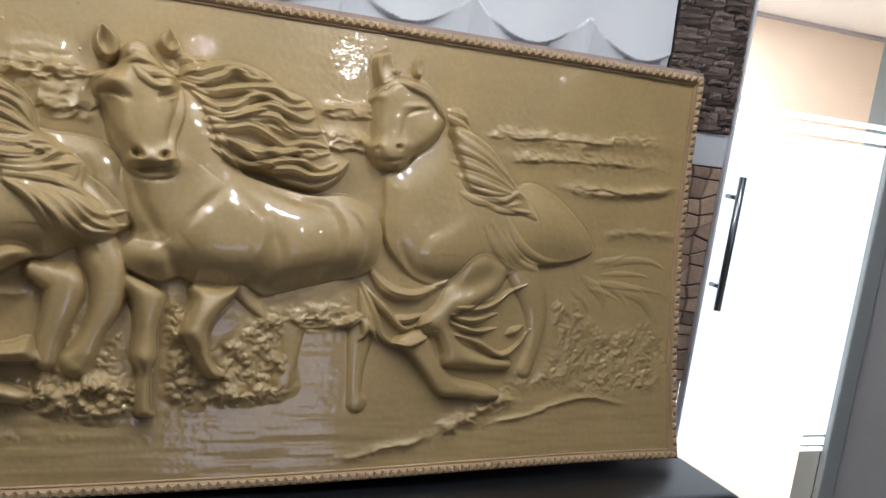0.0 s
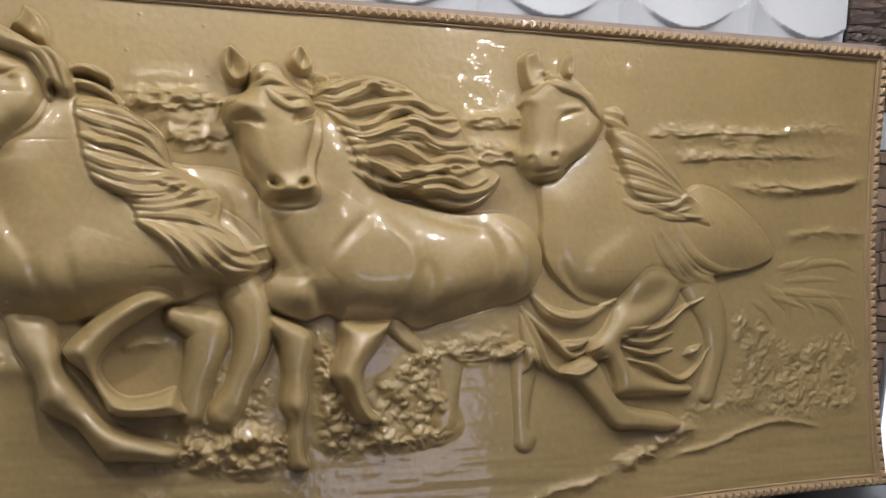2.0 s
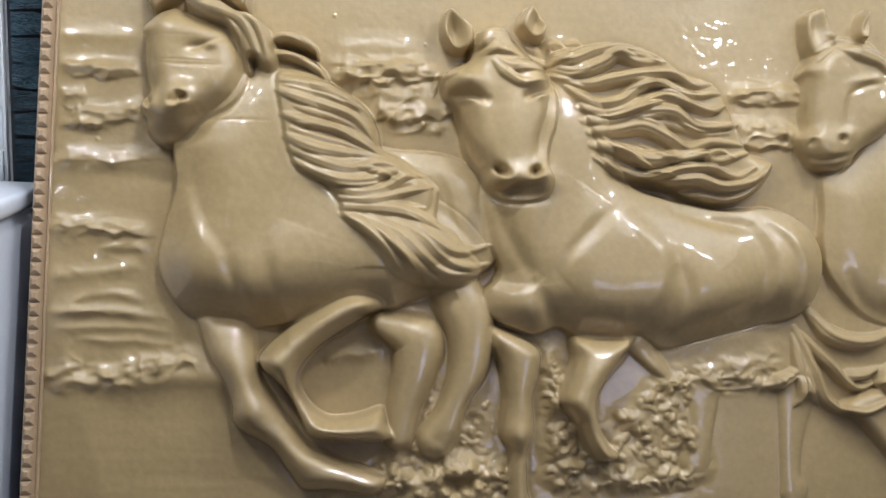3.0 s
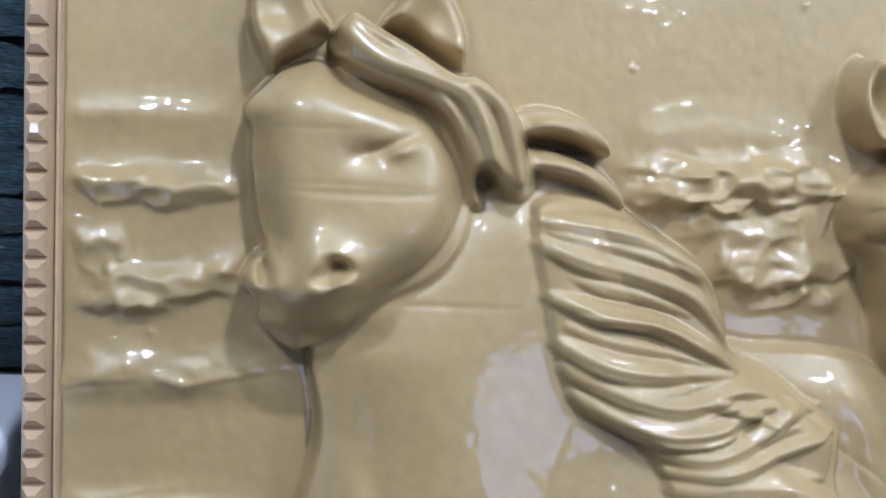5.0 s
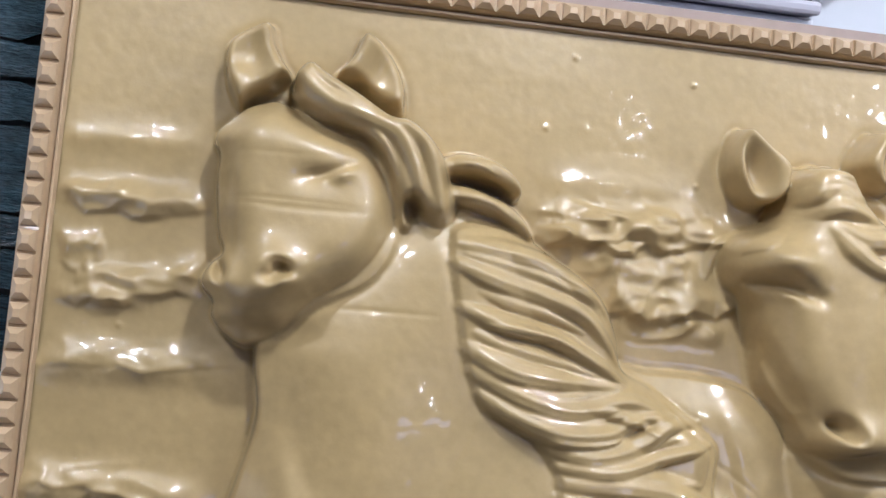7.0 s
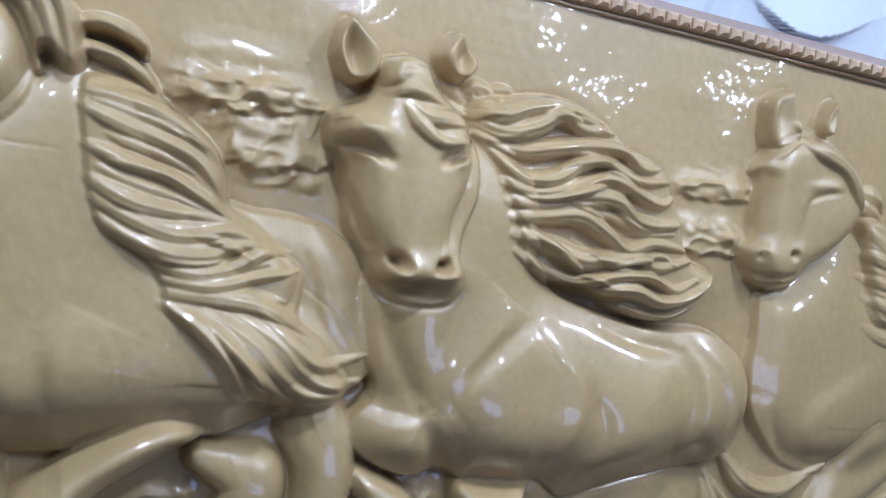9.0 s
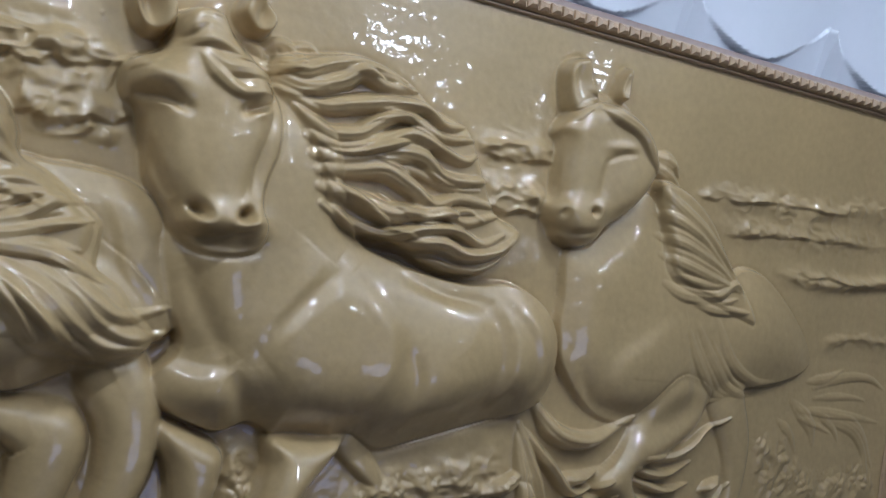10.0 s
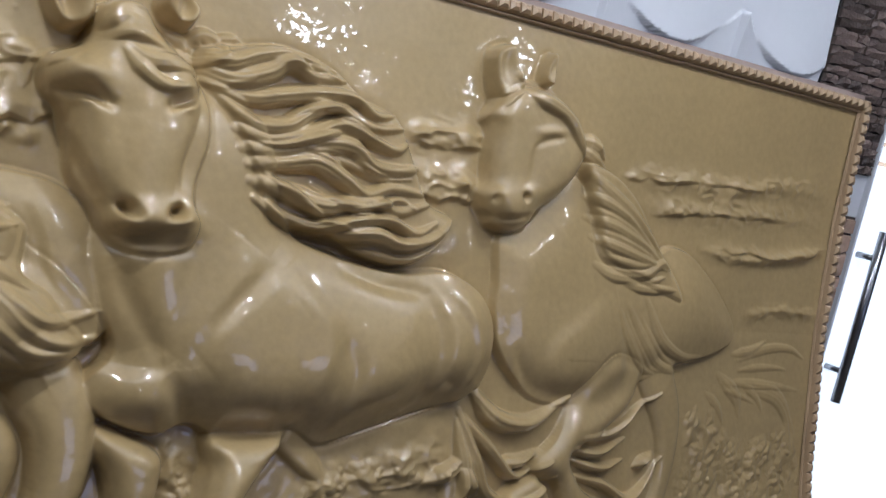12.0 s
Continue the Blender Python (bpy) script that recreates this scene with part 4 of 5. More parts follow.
form(HORSE_1, [(-1.049, 1.096), (-1.040, 1.113), (-1.027, 1.119), (-1.009, 1.108), (-0.978, 1.091), (-0.946, 1.071), (-0.929, 1.071), (-0.906, 1.058), (-0.887, 1.038), (-0.879, 1.012), (-0.872, 0.982), (-0.879, 0.966), (-0.893, 0.961), (-0.908, 0.969), (-0.919, 0.980), (-0.916, 0.962), (-0.921, 0.954), (-0.930, 0.959), (-0.940, 0.987), (-0.953, 1.016), (-0.971, 1.036), (-0.993, 1.045), (-1.019, 1.055), (-1.041, 1.070)], 0.080, 0.016, lift=0.016)
tress(HORSE_1, [[(-1.048, 1.084), (-1.020, 1.060), (-0.983, 1.048), (-0.956, 1.034), (-0.942, 1.007), (-0.933, 0.961)], [(-1.041, 1.099), (-1.009, 1.073), (-0.976, 1.062), (-0.942, 1.050), (-0.925, 1.027), (-0.914, 0.998), (-0.906, 0.967)], [(-1.016, 1.098), (-0.976, 1.077), (-0.942, 1.061), (-0.913, 1.042), (-0.899, 1.010), (-0.890, 0.975)]], 0.0115, 0.011, False)
tress(HORSE_1, [[(-0.884, 1.024), (-0.857, 1.026), (-0.825, 1.012)], [(-0.878, 0.994), (-0.843, 0.991), (-0.809, 0.970)]], 0.007, 0.006, False)

# hair and tail blown round the legs of the rear horse
tress(HORSE_2, [[(0.134, 0.567), (0.190, 0.514), (0.273, 0.506), (0.365, 0.547)]], 0.019, 0.026, False)
tress(HORSE_2, [[(0.052, 0.415), (0.099, 0.434), (0.139, 0.466)], [(0.114, 0.528), (0.150, 0.451), (0.180, 0.390), (0.242, 0.371), (0.331, 0.409)], [(0.127, 0.517), (0.185, 0.458), (0.239, 0.415), (0.312, 0.439)], [(0.112, 0.513), (0.125, 0.444), (0.124, 0.400), (0.110, 0.380)], [(0.123, 0.487), (0.142, 0.415), (0.166, 0.381)], [(0.202, 0.438), (0.248, 0.439), (0.301, 0.456)]], 0.0135, 0.024, False)
tress(HORSE_3, [[(0.394, 0.475), (0.463, 0.475), (0.517, 0.492), (0.562, 0.523), (0.620, 0.551)], [(0.374, 0.456), (0.446, 0.443), (0.534, 0.465)], [(0.379, 0.435), (0.457, 0.415), (0.532, 0.424)], [(0.388, 0.404), (0.468, 0.385), (0.544, 0.349), (0.603, 0.378), (0.643, 0.424)], [(0.567, 0.409), (0.623, 0.433)]], 0.010, 0.022, False)

# hand-tooled finish: soften the cutter's steps, brush lines in the paint
for _ in range(3):
    H[1:-1, 1:-1] = 0.7 * H[1:-1, 1:-1] + 0.075 * (H[:-2, 1:-1] + H[2:, 1:-1] + H[1:-1, :-2] + H[1:-1, 2:])
H += 0.0011 * lattice(0.16, 21, 2) + 0.00016 * lattice(0.013, 51, 2) + (OWNER == 0) * (0.0003 * lattice(0.03, 41, 2, 7.0) + 0.0012 * np.clip(1 - gz / 0.42, 0, 1) * lattice(0.02, 43, 2, 8.0))
H = np.maximum(H, -0.004)


def grid_mesh(name, cells, mat):
    """The cells of the height grid picked by a mask, as one smooth mesh."""
    j, i = np.nonzero(cells)
    quads = np.stack([j * NX + i, j * NX + i + 1, (j + 1) * NX + i + 1, (j + 1) * NX + i], 1)
    used, back = np.unique(quads, return_inverse=True)
    back = back.reshape(-1)
    co = np.stack([gx, bow(gx, gz) - H, gz], -1).reshape(-1, 3)[used]
    me = bpy.data.meshes.new(name)
    me.vertices.add(len(co))
    me.vertices.foreach_set("co", co.ravel())
    me.loops.add(len(back))
    me.loops.foreach_set("vertex_index", back.astype(np.int32))
    me.polygons.add(len(quads))
    me.polygons.foreach_set("loop_start", np.arange(0, len(back), 4, dtype=np.int32))
    me.update(calc_edges=True)
    me.materials.append(mat)
    me.shade_smooth()
    dy, dx = np.gradient(bow(gx, gz) - H, DZ, DX)
    nrm = np.stack([dx, -np.ones_like(dx), dy], -1).reshape(-1, 3)[used]
    nrm /= np.linalg.norm(nrm, axis=1)[:, None]
    me.normals_split_custom_set_from_vertices(nrm)
    return me


panel = thing("relief_panel", "glossy ochre carved panel of three horses, leaning on a bench", "wall panel", at=stand)
cell_owner = OWNER[:-1, :-1]
cell_hair = HAIR[:-1, :-1]
ob = new("sea_background", grid_mesh("sea_background", cell_owner == 0, OCHRE))
ob.parent = panel
tagged(ob, "carved sea with low surf lines and spray")
for owner, words in ((HORSE_1, "carved running horse with long neck and folded foreleg"), (HORSE_2, "carved running horse facing forwards"), (HORSE_3, "shallow carved horse with streaming tail")):
    horse = new("horse_relief", grid_mesh("horse_relief", (cell_owner == owner) & ~cell_hair, OCHRE))
    horse.parent = panel
    tagged(horse, words)
    mane = new("mane", grid_mesh("mane", (cell_owner == owner) & cell_hair, OCHRE))
    mane.parent = horse
    tagged(mane, "carved wavy locks of mane and tail")


def back_sheet():
    """The back and edges of the thin sheet."""
    bm = bmesh.new()
    n, m = 40, 16
    rows = []
    for j in range(m + 1):
        row = []
        for i in range(n + 1):
            x = LEFT - 0.006 + (RIGHT - LEFT + 0.022) * i / n
            z = float(foot(x)) + (TOP + 0.018 - float(foot(x))) * j / m
            row.append((bm.verts.new((x, float(bow(x, z)) + 0.012, z)), bm.verts.new((x, float(bow(x, z)) + 0.026, z))))
        rows.append(row)
    for j in range(m):
        for i in range(n):
            a, b, c, d = rows[j][i], rows[j][i + 1], rows[j + 1][i + 1], rows[j + 1][i]
            bm.faces.new((a[1], d[1], c[1], b[1]))
            bm.faces.new((a[0], b[0], c[0], d[0]))
    for j in range(m):
        for i, flip in ((0, 1), (n, 0)):
            a, b = rows[j][i], rows[j + 1][i]
            bm.faces.new((a[0], b[0], b[1], a[1]) if flip else (a[0], a[1], b[1], b[0]))
    for i in range(n):
        for j, flip in ((0, 0), (m, 1)):
            a, b = rows[j][i], rows[j][i + 1]
            bm.faces.new((a[0], b[0], b[1], a[1]) if flip else (a[0], a[1], b[1], b[0]))
    return bm


part("backing_sheet", back_sheet(), BROWN_TRIM, panel, "thin brown board edge", smooth=True)


def border(side):
    """A raised flat rim with a fine inner line, along one side of the sheet."""
    bm = bmesh.new()
    profile = ((0.0, 0.0), (0.001, 0.010), (0.003, 0.012), (0.021, 0.012), (0.0225, 0.008), (0.024, 0.002), (0.0255, 0.005), (0.028, 0.005), (0.030, 0.0))
    n = 60
    rings = []
    for i in range(n + 1):
        ring = []
        for inset, rise in profile:
            if side in ("top", "foot"):
                x = LEFT + inset + (RIGHT - LEFT - 2 * inset) * i / n
                z = TOP - inset if side == "top" else float(foot(x)) + inset
            else:
                x = LEFT + inset if side == "left" else RIGHT - inset
                z = float(foot(x)) + inset + (TOP - float(foot(x)) - 2 * inset) * i / n
            ring.append(bm.verts.new((x, float(bow(x, z)) - rise - 0.002, z)))
        rings.append(ring)
    for a, b in zip(rings, rings[1:]):
        for k in range(len(profile) - 1):
            bm.faces.new((a[k], b[k], b[k + 1], a[k + 1]))
    bmesh.ops.recalc_face_normals(bm, faces=bm.faces)
    if sum(f.normal.y for f in bm.faces) > 0:
        bmesh.ops.reverse_faces(bm, faces=bm.faces)
    return bm


rims = {side: part("rim", border(side), RIM_PAINT, panel, "moulded rim of the panel") for side in ("top", "foot", "left", "right")}


def stud_mesh():
    """A small blunt pyramid."""
    bm = bmesh.new()
    bottom = [bm.verts.new((sx * 0.0105, 0, sz * 0.0092)) for sx, sz in ((-1, -1), (1, -1), (1, 1), (-1, 1))]
    shoulder = [bm.verts.new((sx * 0.0098, -0.004, sz * 0.0084)) for sx, sz in ((-1, -1), (1, -1), (1, 1), (-1, 1))]
    tip = [bm.verts.new((sx * 0.0040, -0.0095, sz * 0.0034)) for sx, sz in ((-1, -1), (1, -1), (1, 1), (-1, 1))]
    for low, high in ((bottom, shoulder), (shoulder, tip)):
        for k in range(4):
            bm.faces.new((low[k], low[(k + 1) % 4], high[(k + 1) % 4], high[k]))
    bm.faces.new(tip)
    bmesh.ops.recalc_face_normals(bm, faces=bm.faces)
    return mesh_of("stud", bm, RIM_PAINT)


STUD = stud_mesh()


def studs(side):
    step = 0.0232
    upright = side in ("left", "right")
    span = TOP - 0.08 if upright else RIGHT - LEFT - 0.06
    n = int(span / step)
    for k in range(n + 1):
        if upright:
            x = LEFT + 0.012 if side == "left" else RIGHT - 0.014
            z = float(foot(x)) + 0.03 + (TOP - 0.05 - float(foot(x))) * k / n
        else:
            x = LEFT + 0.018 + (RIGHT - LEFT - 0.036) * k / n
            z = TOP - 0.012 if side == "top" else float(foot(x)) + 0.012
        ob = new("stud", STUD)
        ob.parent = rims[side]
        turn = 90 if upright else 0
        lean = math.degrees(math.atan2(float(bow(x + 0.01, z) - bow(x - 0.01, z)), 0.02))
        ob.matrix_local = Matrix.Translation((x, float(bow(x, z)) - 0.0135, z)) @ Matrix.Rotation(radians(lean), 4, "Z") @ Matrix.Rotation(radians(turn), 4, "Y")


for side in ("top", "foot", "left", "right"):
    studs(side)


# ---- lamps and windows ----
def downlight(x, y, watts, size=0.11, z=2.50):
    lamp = thing("ceiling_lamp", "round recessed white ceiling lamp, switched on; most are added light", "ceiling lamp", group="ceiling lamps", at=pose(x, y, z))
    ring = bmesh.new()
    n = 28
    rows = [[ring.verts.new((r * math.cos(6.2832 * k / n), r * math.sin(6.2832 * k / n), z)) for k in range(n)] for r, z in ((size * 0.75, -0.001), (size * 0.78, -0.012), (size, -0.008), (size * 1.02, 0.0))]
    for a, b in zip(rows, rows[1:]):
        for k in range(n):
            ring.faces.new((a[k], a[(k + 1) % n], b[(k + 1) % n], b[k]))
    part("trim_ring", ring, WHITE_PLASTIC, lamp, smooth=True)
    lens = bmesh.new()
    bmesh.ops.create_cone(lens, cap_ends=True, segments=n, radius1=size * 0.74, radius2=size * 0.74, depth=0.004, matrix=pose(0, 0, -0.004))
    part("lens", lens, LAMP_GLASS, lamp, "glowing diffuser")
    light = bpy.data.lights.new("ceiling_lamp_light", "AREA")
    light.shape, light.size, light.energy, light.color = "DISK", size * 1.4, watts, (1.0, 0.96, 0.91)
    new("ceiling_lamp_light", light).matrix_world = pose(x, y, z - 0.02)


# First four lie where reflections put them; the rest are added light.
for x, y, watts, size in ((0.71, -1.46, 5, 0.055), (1.11, -1.86, 3, 0.04), (-0.01, -1.66, 2.5, 0.024), (1.69, -1.54, 4, 0.07), (-1.45, -0.90, 10, 0.035), (-0.45, -0.88, 10, 0.035), (0.45, -0.86, 12, 0.035), (-1.75, -0.42, 16, 0.035), (-0.75, -0.38, 22, 0.035), (0.25, -0.42, 18, 0.035), (1.20, -0.42, 20, 0.035), (-2.4, -3.4, 3, 0.05), (0.6, -4.2, 3, 0.05), (3.0, -3.6, 3, 0.05)):
    downlight(x, y, watts, size)
# Added lamp, unseen, that brightens the cream room behind the door.
downlight(2.6, 1.7, 240, 0.14, 2.19)


def shop_window(name, y, x0, x1, z0, z1, panes):
    frame_ = thing(name, "shop window with white bars, bright with bluish daylight", "window", kind="structure")
    part("pane", box(x0, x1, y + 0.006, y + 0.012, z0, z1), DAYLIGHT, frame_, "pane full of daylight")
    for k in range(panes + 1):
        x = x0 + (x1 - x0) * k / panes
        part("bar", box(x - 0.025, x + 0.025, y + 0.005, y + 0.05, z0, z1, 0.004), WHITE_PLASTIC, frame_)
    for z in (z0, (z0 + z1) / 2, z1):
        part("bar", box(x0 + 0.025, x1 - 0.025, y + 0.0052, y + 0.048, z - 0.02, z + 0.02, 0.004), WHITE_PLASTIC, frame_)


shop_window("window_1", -5.5, 0.5, 2.3, 0.85, 2.05, 3)

# ---- glass door ----
door = thing("door_1", "glass door with a frosted band, lit from behind, with a steel pull handle", "door", kind="structure")
FRAME_X = 2.08
GLASS = bpy.data.materials.new("clear glass")
GLASS.use_nodes = True
g = GLASS.node_tree.nodes["Principled BSDF"]
g.inputs["Transmission Weight"].default_value, g.inputs["Roughness"].default_value, g.inputs["IOR"].default_value = 1.0, 0.0, 1.45
for z0, z1 in ((0.02, 0.338), (1.55, 2.14)):
    pane = part("clear_pane", box(1.405, FRAME_X, WALL + 0.006, WALL + 0.016, z0, z1), GLASS, door, "clear glass pane")
    pane.visible_shadow = False
for z0, z1 in ((0.338, 0.352), (0.362, 0.392), (0.402, 1.472), (1.484, 1.520), (1.532, 1.55)):
    part("frosted_band", box(1.405, FRAME_X, WALL + 0.005, WALL + 0.017, z0, z1), FROST, door, "frosted film glowing with daylight")
for z0, z1 in ((0.352, 0.362), (0.392, 0.402), (1.472, 1.484), (1.520, 1.532)):
    line = part("clear_line", box(1.405, FRAME_X, WALL + 0.006, WALL + 0.016, z0, z1), GLASS, door, "thin clear line in the frosting")
    line.visible_shadow = False
handle = part("pull_handle", rod((1.430, WALL - 0.045, 0.865), (1.435, WALL - 0.045, 1.315), 0.0125), STEEL, door, "round steel pull handle", smooth=True)
for z in (0.945, 1.245):
    part("standoff", rod((1.424, WALL + 0.006, z), (1.432, WALL - 0.045, z), 0.008), STEEL, handle, smooth=True)
part("door_post", box(FRAME_X, FRAME_X + 0.08, WALL - 0.02, WALL + 0.12, 0.0, 2.15, 0.006), DOOR_FRAME, door, "grey green frame post")
part("door_post", box(1.396, 1.405, WALL + 0.004, WALL + 0.03, 0.0, 2.15), WHITE_PLASTIC, door, "thin white edge post")
part("door_head", box(1.393, FRAME_X + 0.08, WALL - 0.01, WALL + 0.13, 2.14, 2.17), WHITE_PLASTIC, door)
setting("floor_beyond", box(1.0, 4.4, WALL + 0.2, 2.6, 0.002, 0.012), PEACH, "cream tiled floor beyond the glass door", "floor")
setting("wall_peach_side", box(4.36, 4.44, WALL + 0.2, 2.6, 0.0, 2.50), PEACH, "cream side wall beyond the glass door", "wall")
setting("ceiling_beyond", box(1.0, 4.36, WALL + 0.2, 2.6, 2.19, 2.25), CEILING, "white ceiling beyond the glass door", "ceiling")
# Grey strip painted in for the shadow line where wall meets ceiling.
setting("trim", box(1.0, 4.36, 2.57, 2.598, 2.165, 2.188), GREY_TRIM_AND_SHADE, "grey strip as the shadow line under the ceiling beyond the door", "trim")
setting("wall_peach", box(0.9, 4.4, 2.6, 2.7, 0.0, 2.50), PEACH, "cream wall seen through the glass door", "wall")

# ---- sample boards on the wall ----
TOP_OF_BOARDS = 2.30


def sample_board(name, x0, x1, z0, z1, mat, label, depth=0.014):
    ob = thing(name, label, "wall panel", group="wall panel samples")
    part("base_board", box(x0, x1, WALL + 0.028 - depth, WALL + 0.029, z0, z1), mat, ob)
    return ob


def wave_board():
    """White panel pressed into rows of scallops with sharp ridges."""
    x0, x1, z0, z1 = -0.45, 1.108, 1.40, TOP_OF_BOARDS
    nx, nz, period, rise = 420, 190, 0.385, 0.30
    x = np.linspace(x0, x1, nx)[None, :].repeat(nz, 0)
    z = np.linspace(z0, z1, nz)[:, None].repeat(nx, 1)
    row = (z - 1.625) / rise
    height = np.zeros_like(x)
    for r in range(-2, 4):
        u = ((x - 0.615 + 0.5 * period * (r % 2)) / period + 0.5) % 1.0 - 0.5
        scallop = 0.34 * (np.abs(2 * u) ** 1.8)
        v = row - r - scallop
        lip = np.clip(v, 0, 1)
        petal = np.where(v > 0, (1 - lip) ** 1.4, 0) * 0.030 * (0.55 + 0.45 * np.cos(2 * np.pi * u))
        under = np.where(v <= 0, np.exp(v * 6) * 0.020, 0)
        side_ = (u + 0.5) % 1.0
        fin = 0.020 * np.clip(1 - side_ / 0.16, 0, 1) * np.clip(1 + 1.3 * v, 0, 1) * (v < 0)
        height = np.maximum(height, petal + under * 0.4 + fin)
    ob = thing("wave_panel", "white glossy wall panel pressed into scalloped waves", "wall panel", group="wall panel samples")
    me = bpy.data.meshes.new("wave_surface")
    co = np.stack([x, WALL + 0.02 - height, z], -1).reshape(-1, 3)
    j, i = np.mgrid[0 : nz - 1, 0 : nx - 1]
    k = (j * nx + i).ravel()
    quads = np.stack([k, k + 1, k + nx + 1, k + nx], 1)
    me.from_pydata(co.tolist(), [], quads.tolist())
    me.materials.append(WHITE_PANEL)
    me.shade_smooth()
    new("wave_surface", me).parent = ob
    part("base_board", box(x0, x1, WALL + 0.021, WALL + 0.029, z0, z1), WHITE_PLASTIC, ob)


wave_board()


def stone_mesh(name, w, h, d, mat, seed, rough=0.15):
    """A split stone with an uneven face."""
    r = random.Random(seed)
    bm = bmesh.new()
    n, m = 4, 2
    front = [[bm.verts.new(((i / n - 0.5) * w, -d * (r.uniform(0.55, 1.0) if 0 < i < n and 0 < j < m else r.uniform(0.35, 0.7)), (j / m - 0.5) * h + (r.uniform(-1, 1) * rough * h if 0 < i < n else 0))) for i in range(n + 1)] for j in range(m + 1)]
    for j in range(m):
        for i in range(n):
            bm.faces.new((front[j][i], front[j][i + 1], front[j + 1][i + 1], front[j + 1][i]))
    rim = [front[0][i] for i in range(n + 1)] + [front[j][n] for j in range(1, m + 1)] + [front[m][i] for i in range(n - 1, -1, -1)] + [front[j][0] for j in range(m - 1, 0, -1)]
    back = [bm.verts.new((v.co.x, 0.0, v.co.z)) for v in rim]
    for k in range(len(rim)):
        q = (k + 1) % len(rim)
        bm.faces.new((rim[q], rim[k], back[k], back[q]))
    return mesh_of(name, bm, mat)


def stone_rows(parent, name, mat, x0, x1, z0, z1, row_h, lengths, depth, seed):
    """Courses of split stones; a few meshes shared by all."""
    r = random.Random(seed)
    kinds = {(k, v): stone_mesh(name, w, row_h * 0.93, depth, mat, seed + 10 * k + v) for k, w in enumerate(lengths) for v in range(3)}
    z = z0 + row_h / 2
    while z < z1:
        x = x0
        while x < x1 - 0.012:
            k = r.randrange(len(lengths))
            w = min(lengths[k], x1 - x)
            if x1 - x - w < 0.02:
                w = x1 - x
            ob = new(name, kinds[k, r.randrange(3)])
            ob.parent = parent
            ob.matrix_local = Matrix.Translation((x + w / 2, WALL + 0.0145, z)) @ Matrix.Diagonal(((w - 0.003) / lengths[k], r.uniform(0.6, 1.2), r.uniform(0.9, 1.0), 1))
            x += w
        z += row_h


ledge = sample_board("ledge_stone_panel", 1.112, 1.394, 1.441, TOP_OF_BOARDS, SLATE_JOINT, "brown and grey stacked ledge stone panel")
blank = sample_board("white_board", 1.112, 1.392, 1.336, 1.440, WHITE_PANEL, "plain pale grey board between stone samples")
slate = sample_board("slate_panel", -1.402, -1.02, 1.115, TOP_OF_BOARDS, SLATE_JOINT, "dark blue-green slate stone panel")
slate_high = sample_board("slate_panel", -1.018, -0.455, 1.652, TOP_OF_BOARDS, SLATE_JOINT, "dark slate stone panel above a pale rail")
rail = thing("picture_rail", "pale lilac grey moulded rail under a slate panel", "rail")
part("moulding", box(-1.018, -0.455, WALL - 0.01, WALL + 0.029, 1.585, 1.618, 0.006), GREY_TRIM_AND_SHADE, rail)
part("moulding", box(-1.018, -0.455, WALL - 0.002, WALL + 0.029, 1.620, 1.632, 0.004), WHITE_PLASTIC, rail)
part("moulding", box(-1.018, -0.455, WALL - 0.018, WALL + 0.029, 1.634, 1.650, 0.005), GREY_TRIM_AND_SHADE, rail)
brick = sample_board("white_brick_panel", -1.95, -1.412, 1.10, TOP_OF_BOARDS, PLASTER, "white painted brick panel")
paving = sample_board("crazy_paving_panel", 1.112, 1.390, 0.60, 1.334, PAVING_JOINT, "tan crazy paving stone panel with dark joints")

# ---- black bench under the panel ----
bench = thing("bench", "low black padded bench carrying the carved panel", "bench")
part("cushion", box(-1.31, 1.30, -0.16, 0.37, 0.26, 0.417, 0.055, 5), BLACK, bench, "black padded top", smooth=True)
part("base", box(-1.28, 1.20, -0.10, 0.35, 0.08, 0.262, 0.01), BLACK, bench)
for x in (-1.2, 1.1):
    for y in (-0.05, 0.30):
        part("leg", rod((x, y, 0.0), (x, y, 0.082), 0.02), STEEL, bench, smooth=True)

# ---- white container beside the panel ----
bin_ = thing("storage_box", "tall white plastic box with red stripes and a lidded rim", "box", at=pose(-1.655, 0.10, 0.0))
part("body", box(-0.32, 0.32, -0.22, 0.22, 0.0, 1.10, 0.03, 4), WHITE_PLASTIC, bin_, smooth=True)
part("lid", box(-0.335, 0.335, -0.235, 0.235, 1.10, 1.135, 0.012, 3), WHITE_PLASTIC, bin_, "white lid with a rolled rim", smooth=True)
for k in range(3):
    stripe = bmesh.new()
    z = 0.85 - 0.03 * k
    corners = [(0.25 + 0.03 * k, z), (0.262 + 0.03 * k, z), (0.10 + 0.03 * k, z - 0.42), (0.088 + 0.03 * k, z - 0.42)]
    front = [stripe.verts.new((x, -0.2225, zz)) for x, zz in corners]
    back = [stripe.verts.new((x, -0.2205, zz)) for x, zz in corners]
    stripe.faces.new(front)
    for i in range(4):
        stripe.faces.new((front[(i + 1) % 4], front[i], back[i], back[(i + 1) % 4]))
    bmesh.ops.recalc_face_normals(stripe, faces=stripe.faces)
    part("stripe", stripe, RED, bin_, "slanting red printed stripe")

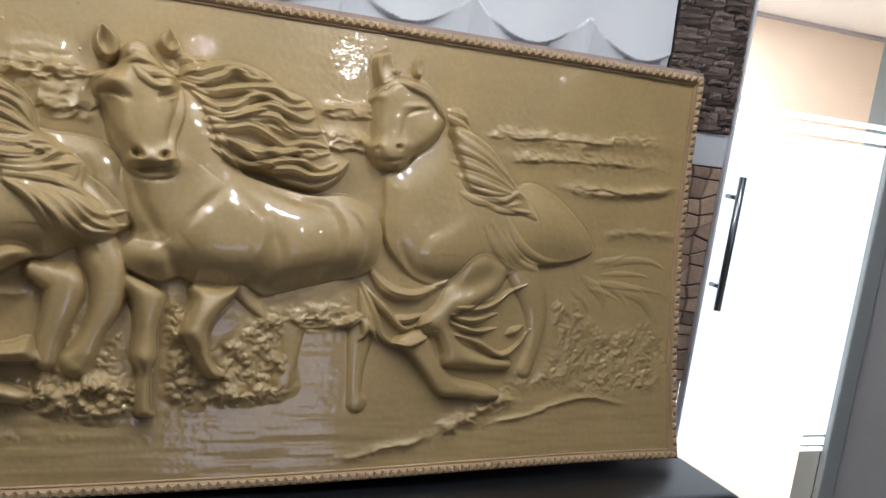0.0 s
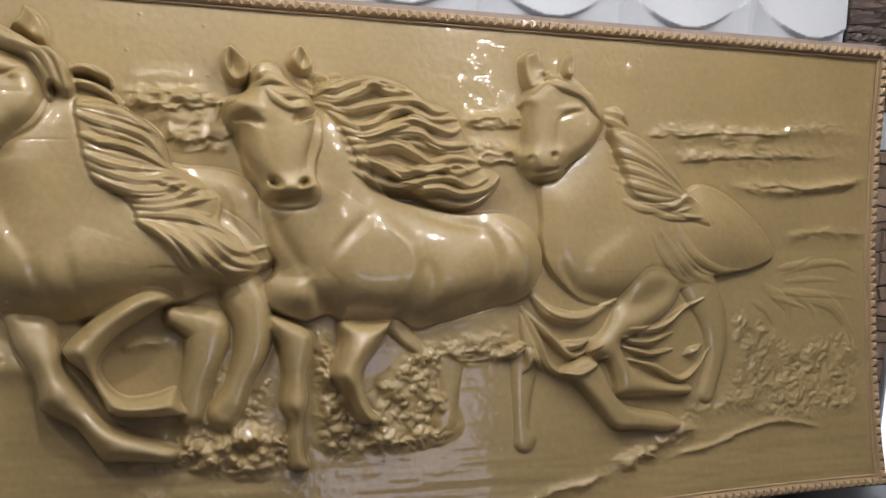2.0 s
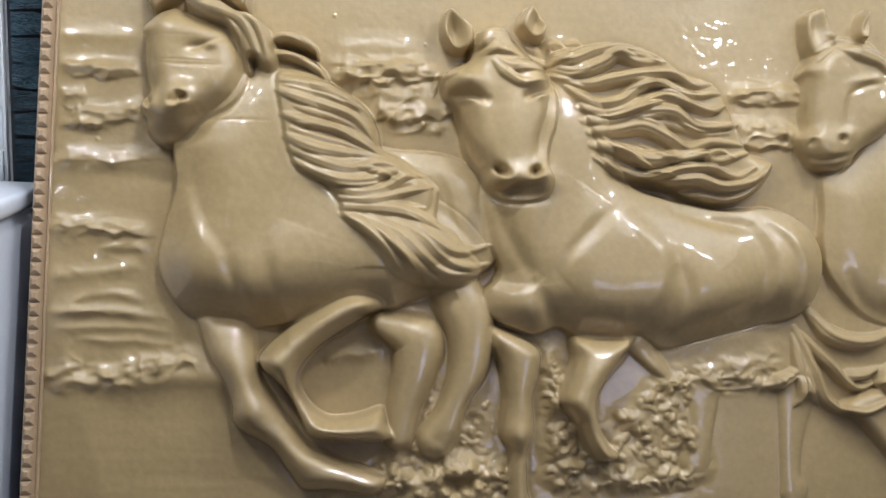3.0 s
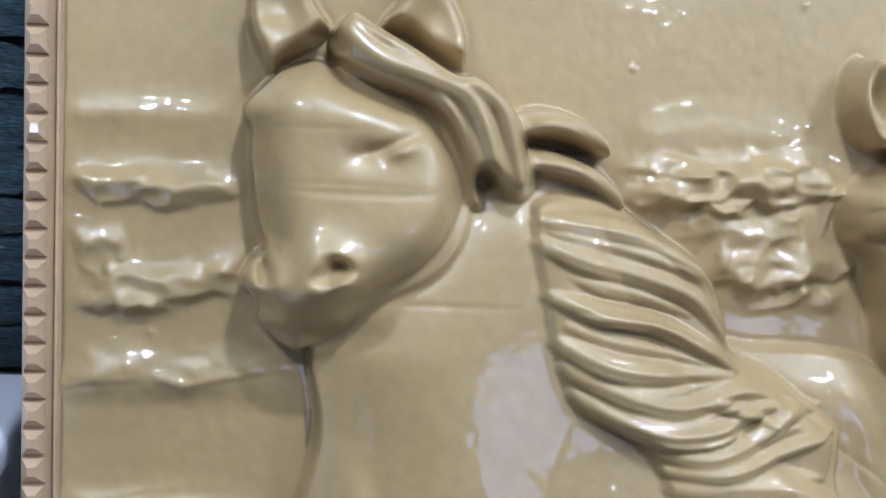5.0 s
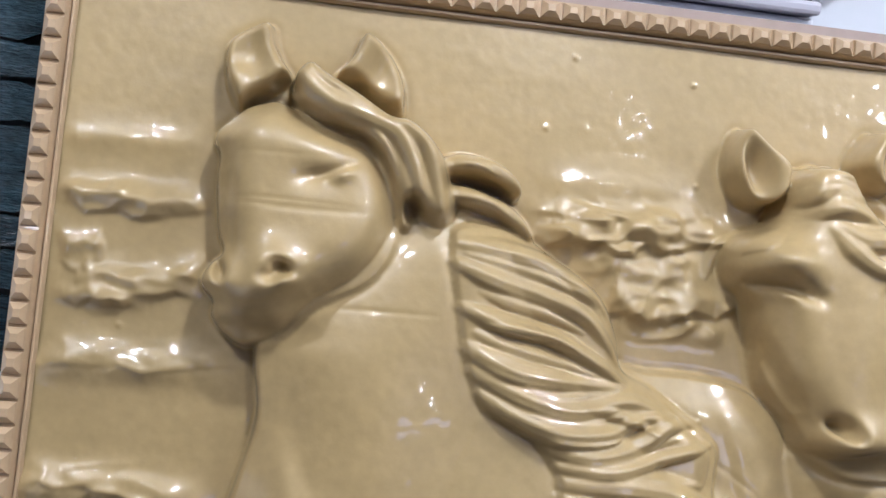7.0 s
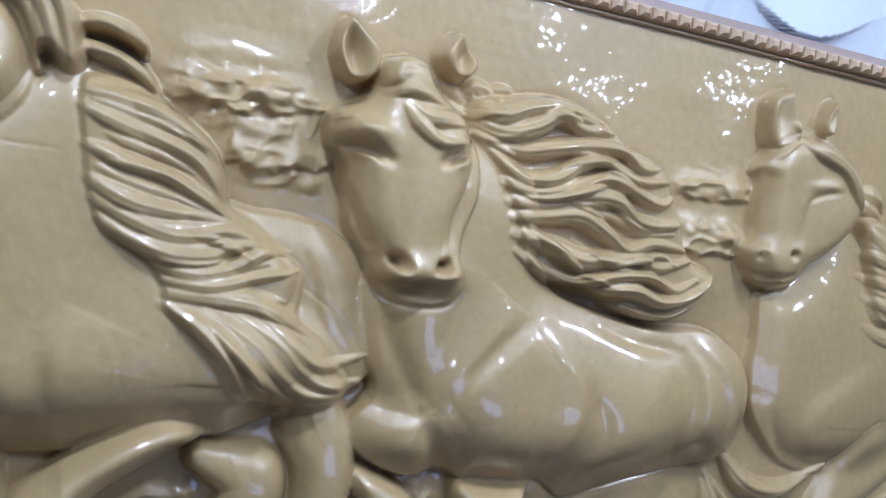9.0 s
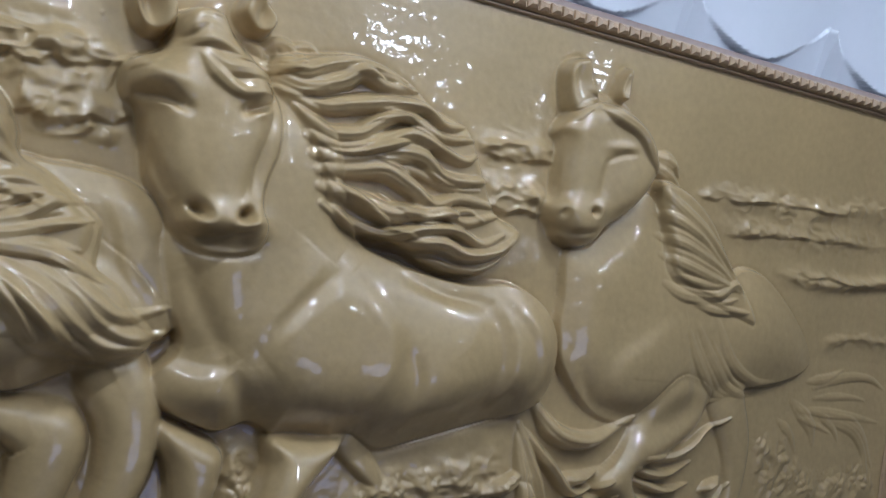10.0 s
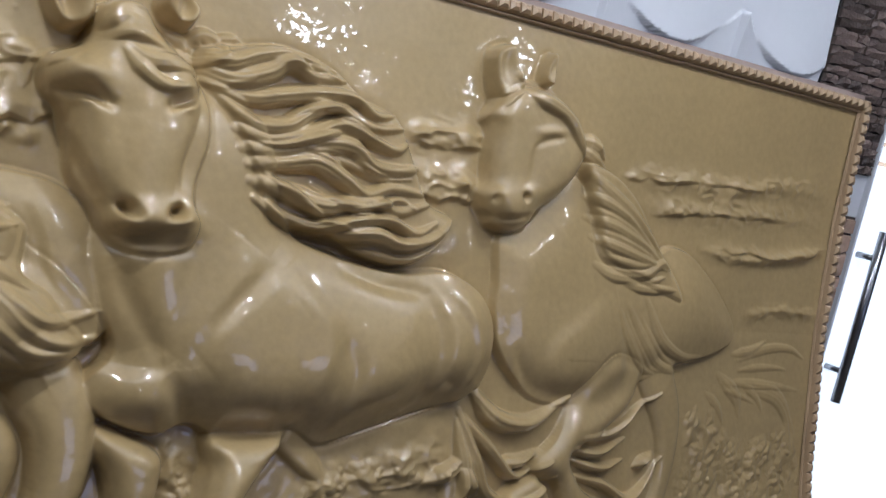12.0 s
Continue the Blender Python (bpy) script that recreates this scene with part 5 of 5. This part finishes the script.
# ---- stones, bricks and tiles ----
stone_rows(ledge, "stone", LEDGE, 1.114, 1.392, 1.443, TOP_OF_BOARDS, 0.021, (0.05, 0.08, 0.12), 0.018, 5)
stone_rows(slate, "stone", SLATE, -1.395, -1.03, 1.12, TOP_OF_BOARDS, 0.048, (0.09, 0.14, 0.22), 0.02, 9)
stone_rows(slate_high, "stone", SLATE, -1.01, -0.46, 1.66, TOP_OF_BOARDS, 0.062, (0.09, 0.13, 0.19), 0.02, 12)
stone_rows(brick, "brick", WHITE_BRICK, -1.94, -1.416, 1.11, TOP_OF_BOARDS, 0.083, (0.20, 0.22), 0.012, 15)


def paving_stones():
    """Irregular flat stones with open joints."""
    r = random.Random(4)
    cols, rows = 5, 15
    xs, zs = np.linspace(1.116, 1.388, cols + 1), np.linspace(0.604, 1.330, rows + 1)
    pts = [[(xs[i] + (r.uniform(-0.019, 0.019) if 0 < i < cols else 0), zs[j] + (r.uniform(-0.018, 0.018) if 0 < j < rows else 0)) for i in range(cols + 1)] for j in range(rows + 1)]
    for j in range(rows):
        for i in range(cols):
            ring = [pts[j][i], pts[j][i + 1], pts[j + 1][i + 1], pts[j + 1][i]]
            ring = [p for a, b in zip(ring, ring[1:] + ring[:1]) for p in (a, ((a[0] + b[0]) / 2, (a[1] + b[1]) / 2))]
            cx, cz = sum(p[0] for p in ring) / 8, sum(p[1] for p in ring) / 8
            bm = bmesh.new()
            y = WALL + 0.014
            low = [bm.verts.new((cx + (x - cx) * 0.90, y, cz + (z - cz) * 0.90)) for x, z in ring]
            top = [bm.verts.new((cx + (x - cx) * 0.82, y - 0.008, cz + (z - cz) * 0.82)) for x, z in ring]
            bm.faces.new(top)
            for k in range(8):
                bm.faces.new((low[k], low[(k + 1) % 8], top[(k + 1) % 8], top[k]))
            bmesh.ops.recalc_face_normals(bm, faces=bm.faces)
            part("stone", bm, PAVING, paving)


paving_stones()
TILE = mesh_of("tile", box(-0.298, 0.298, -0.298, 0.298, 0.0, 0.004, 0.001, 1), FLOOR)
floor_ob = bpy.data.objects["floor"]
for i in range(15):
    for j in range(14):
        ob = new("tile", TILE)
        ob.parent = floor_ob
        ob.location = (-4.2 + 0.6 * i, -5.2 + 0.6 * j, 0.0)
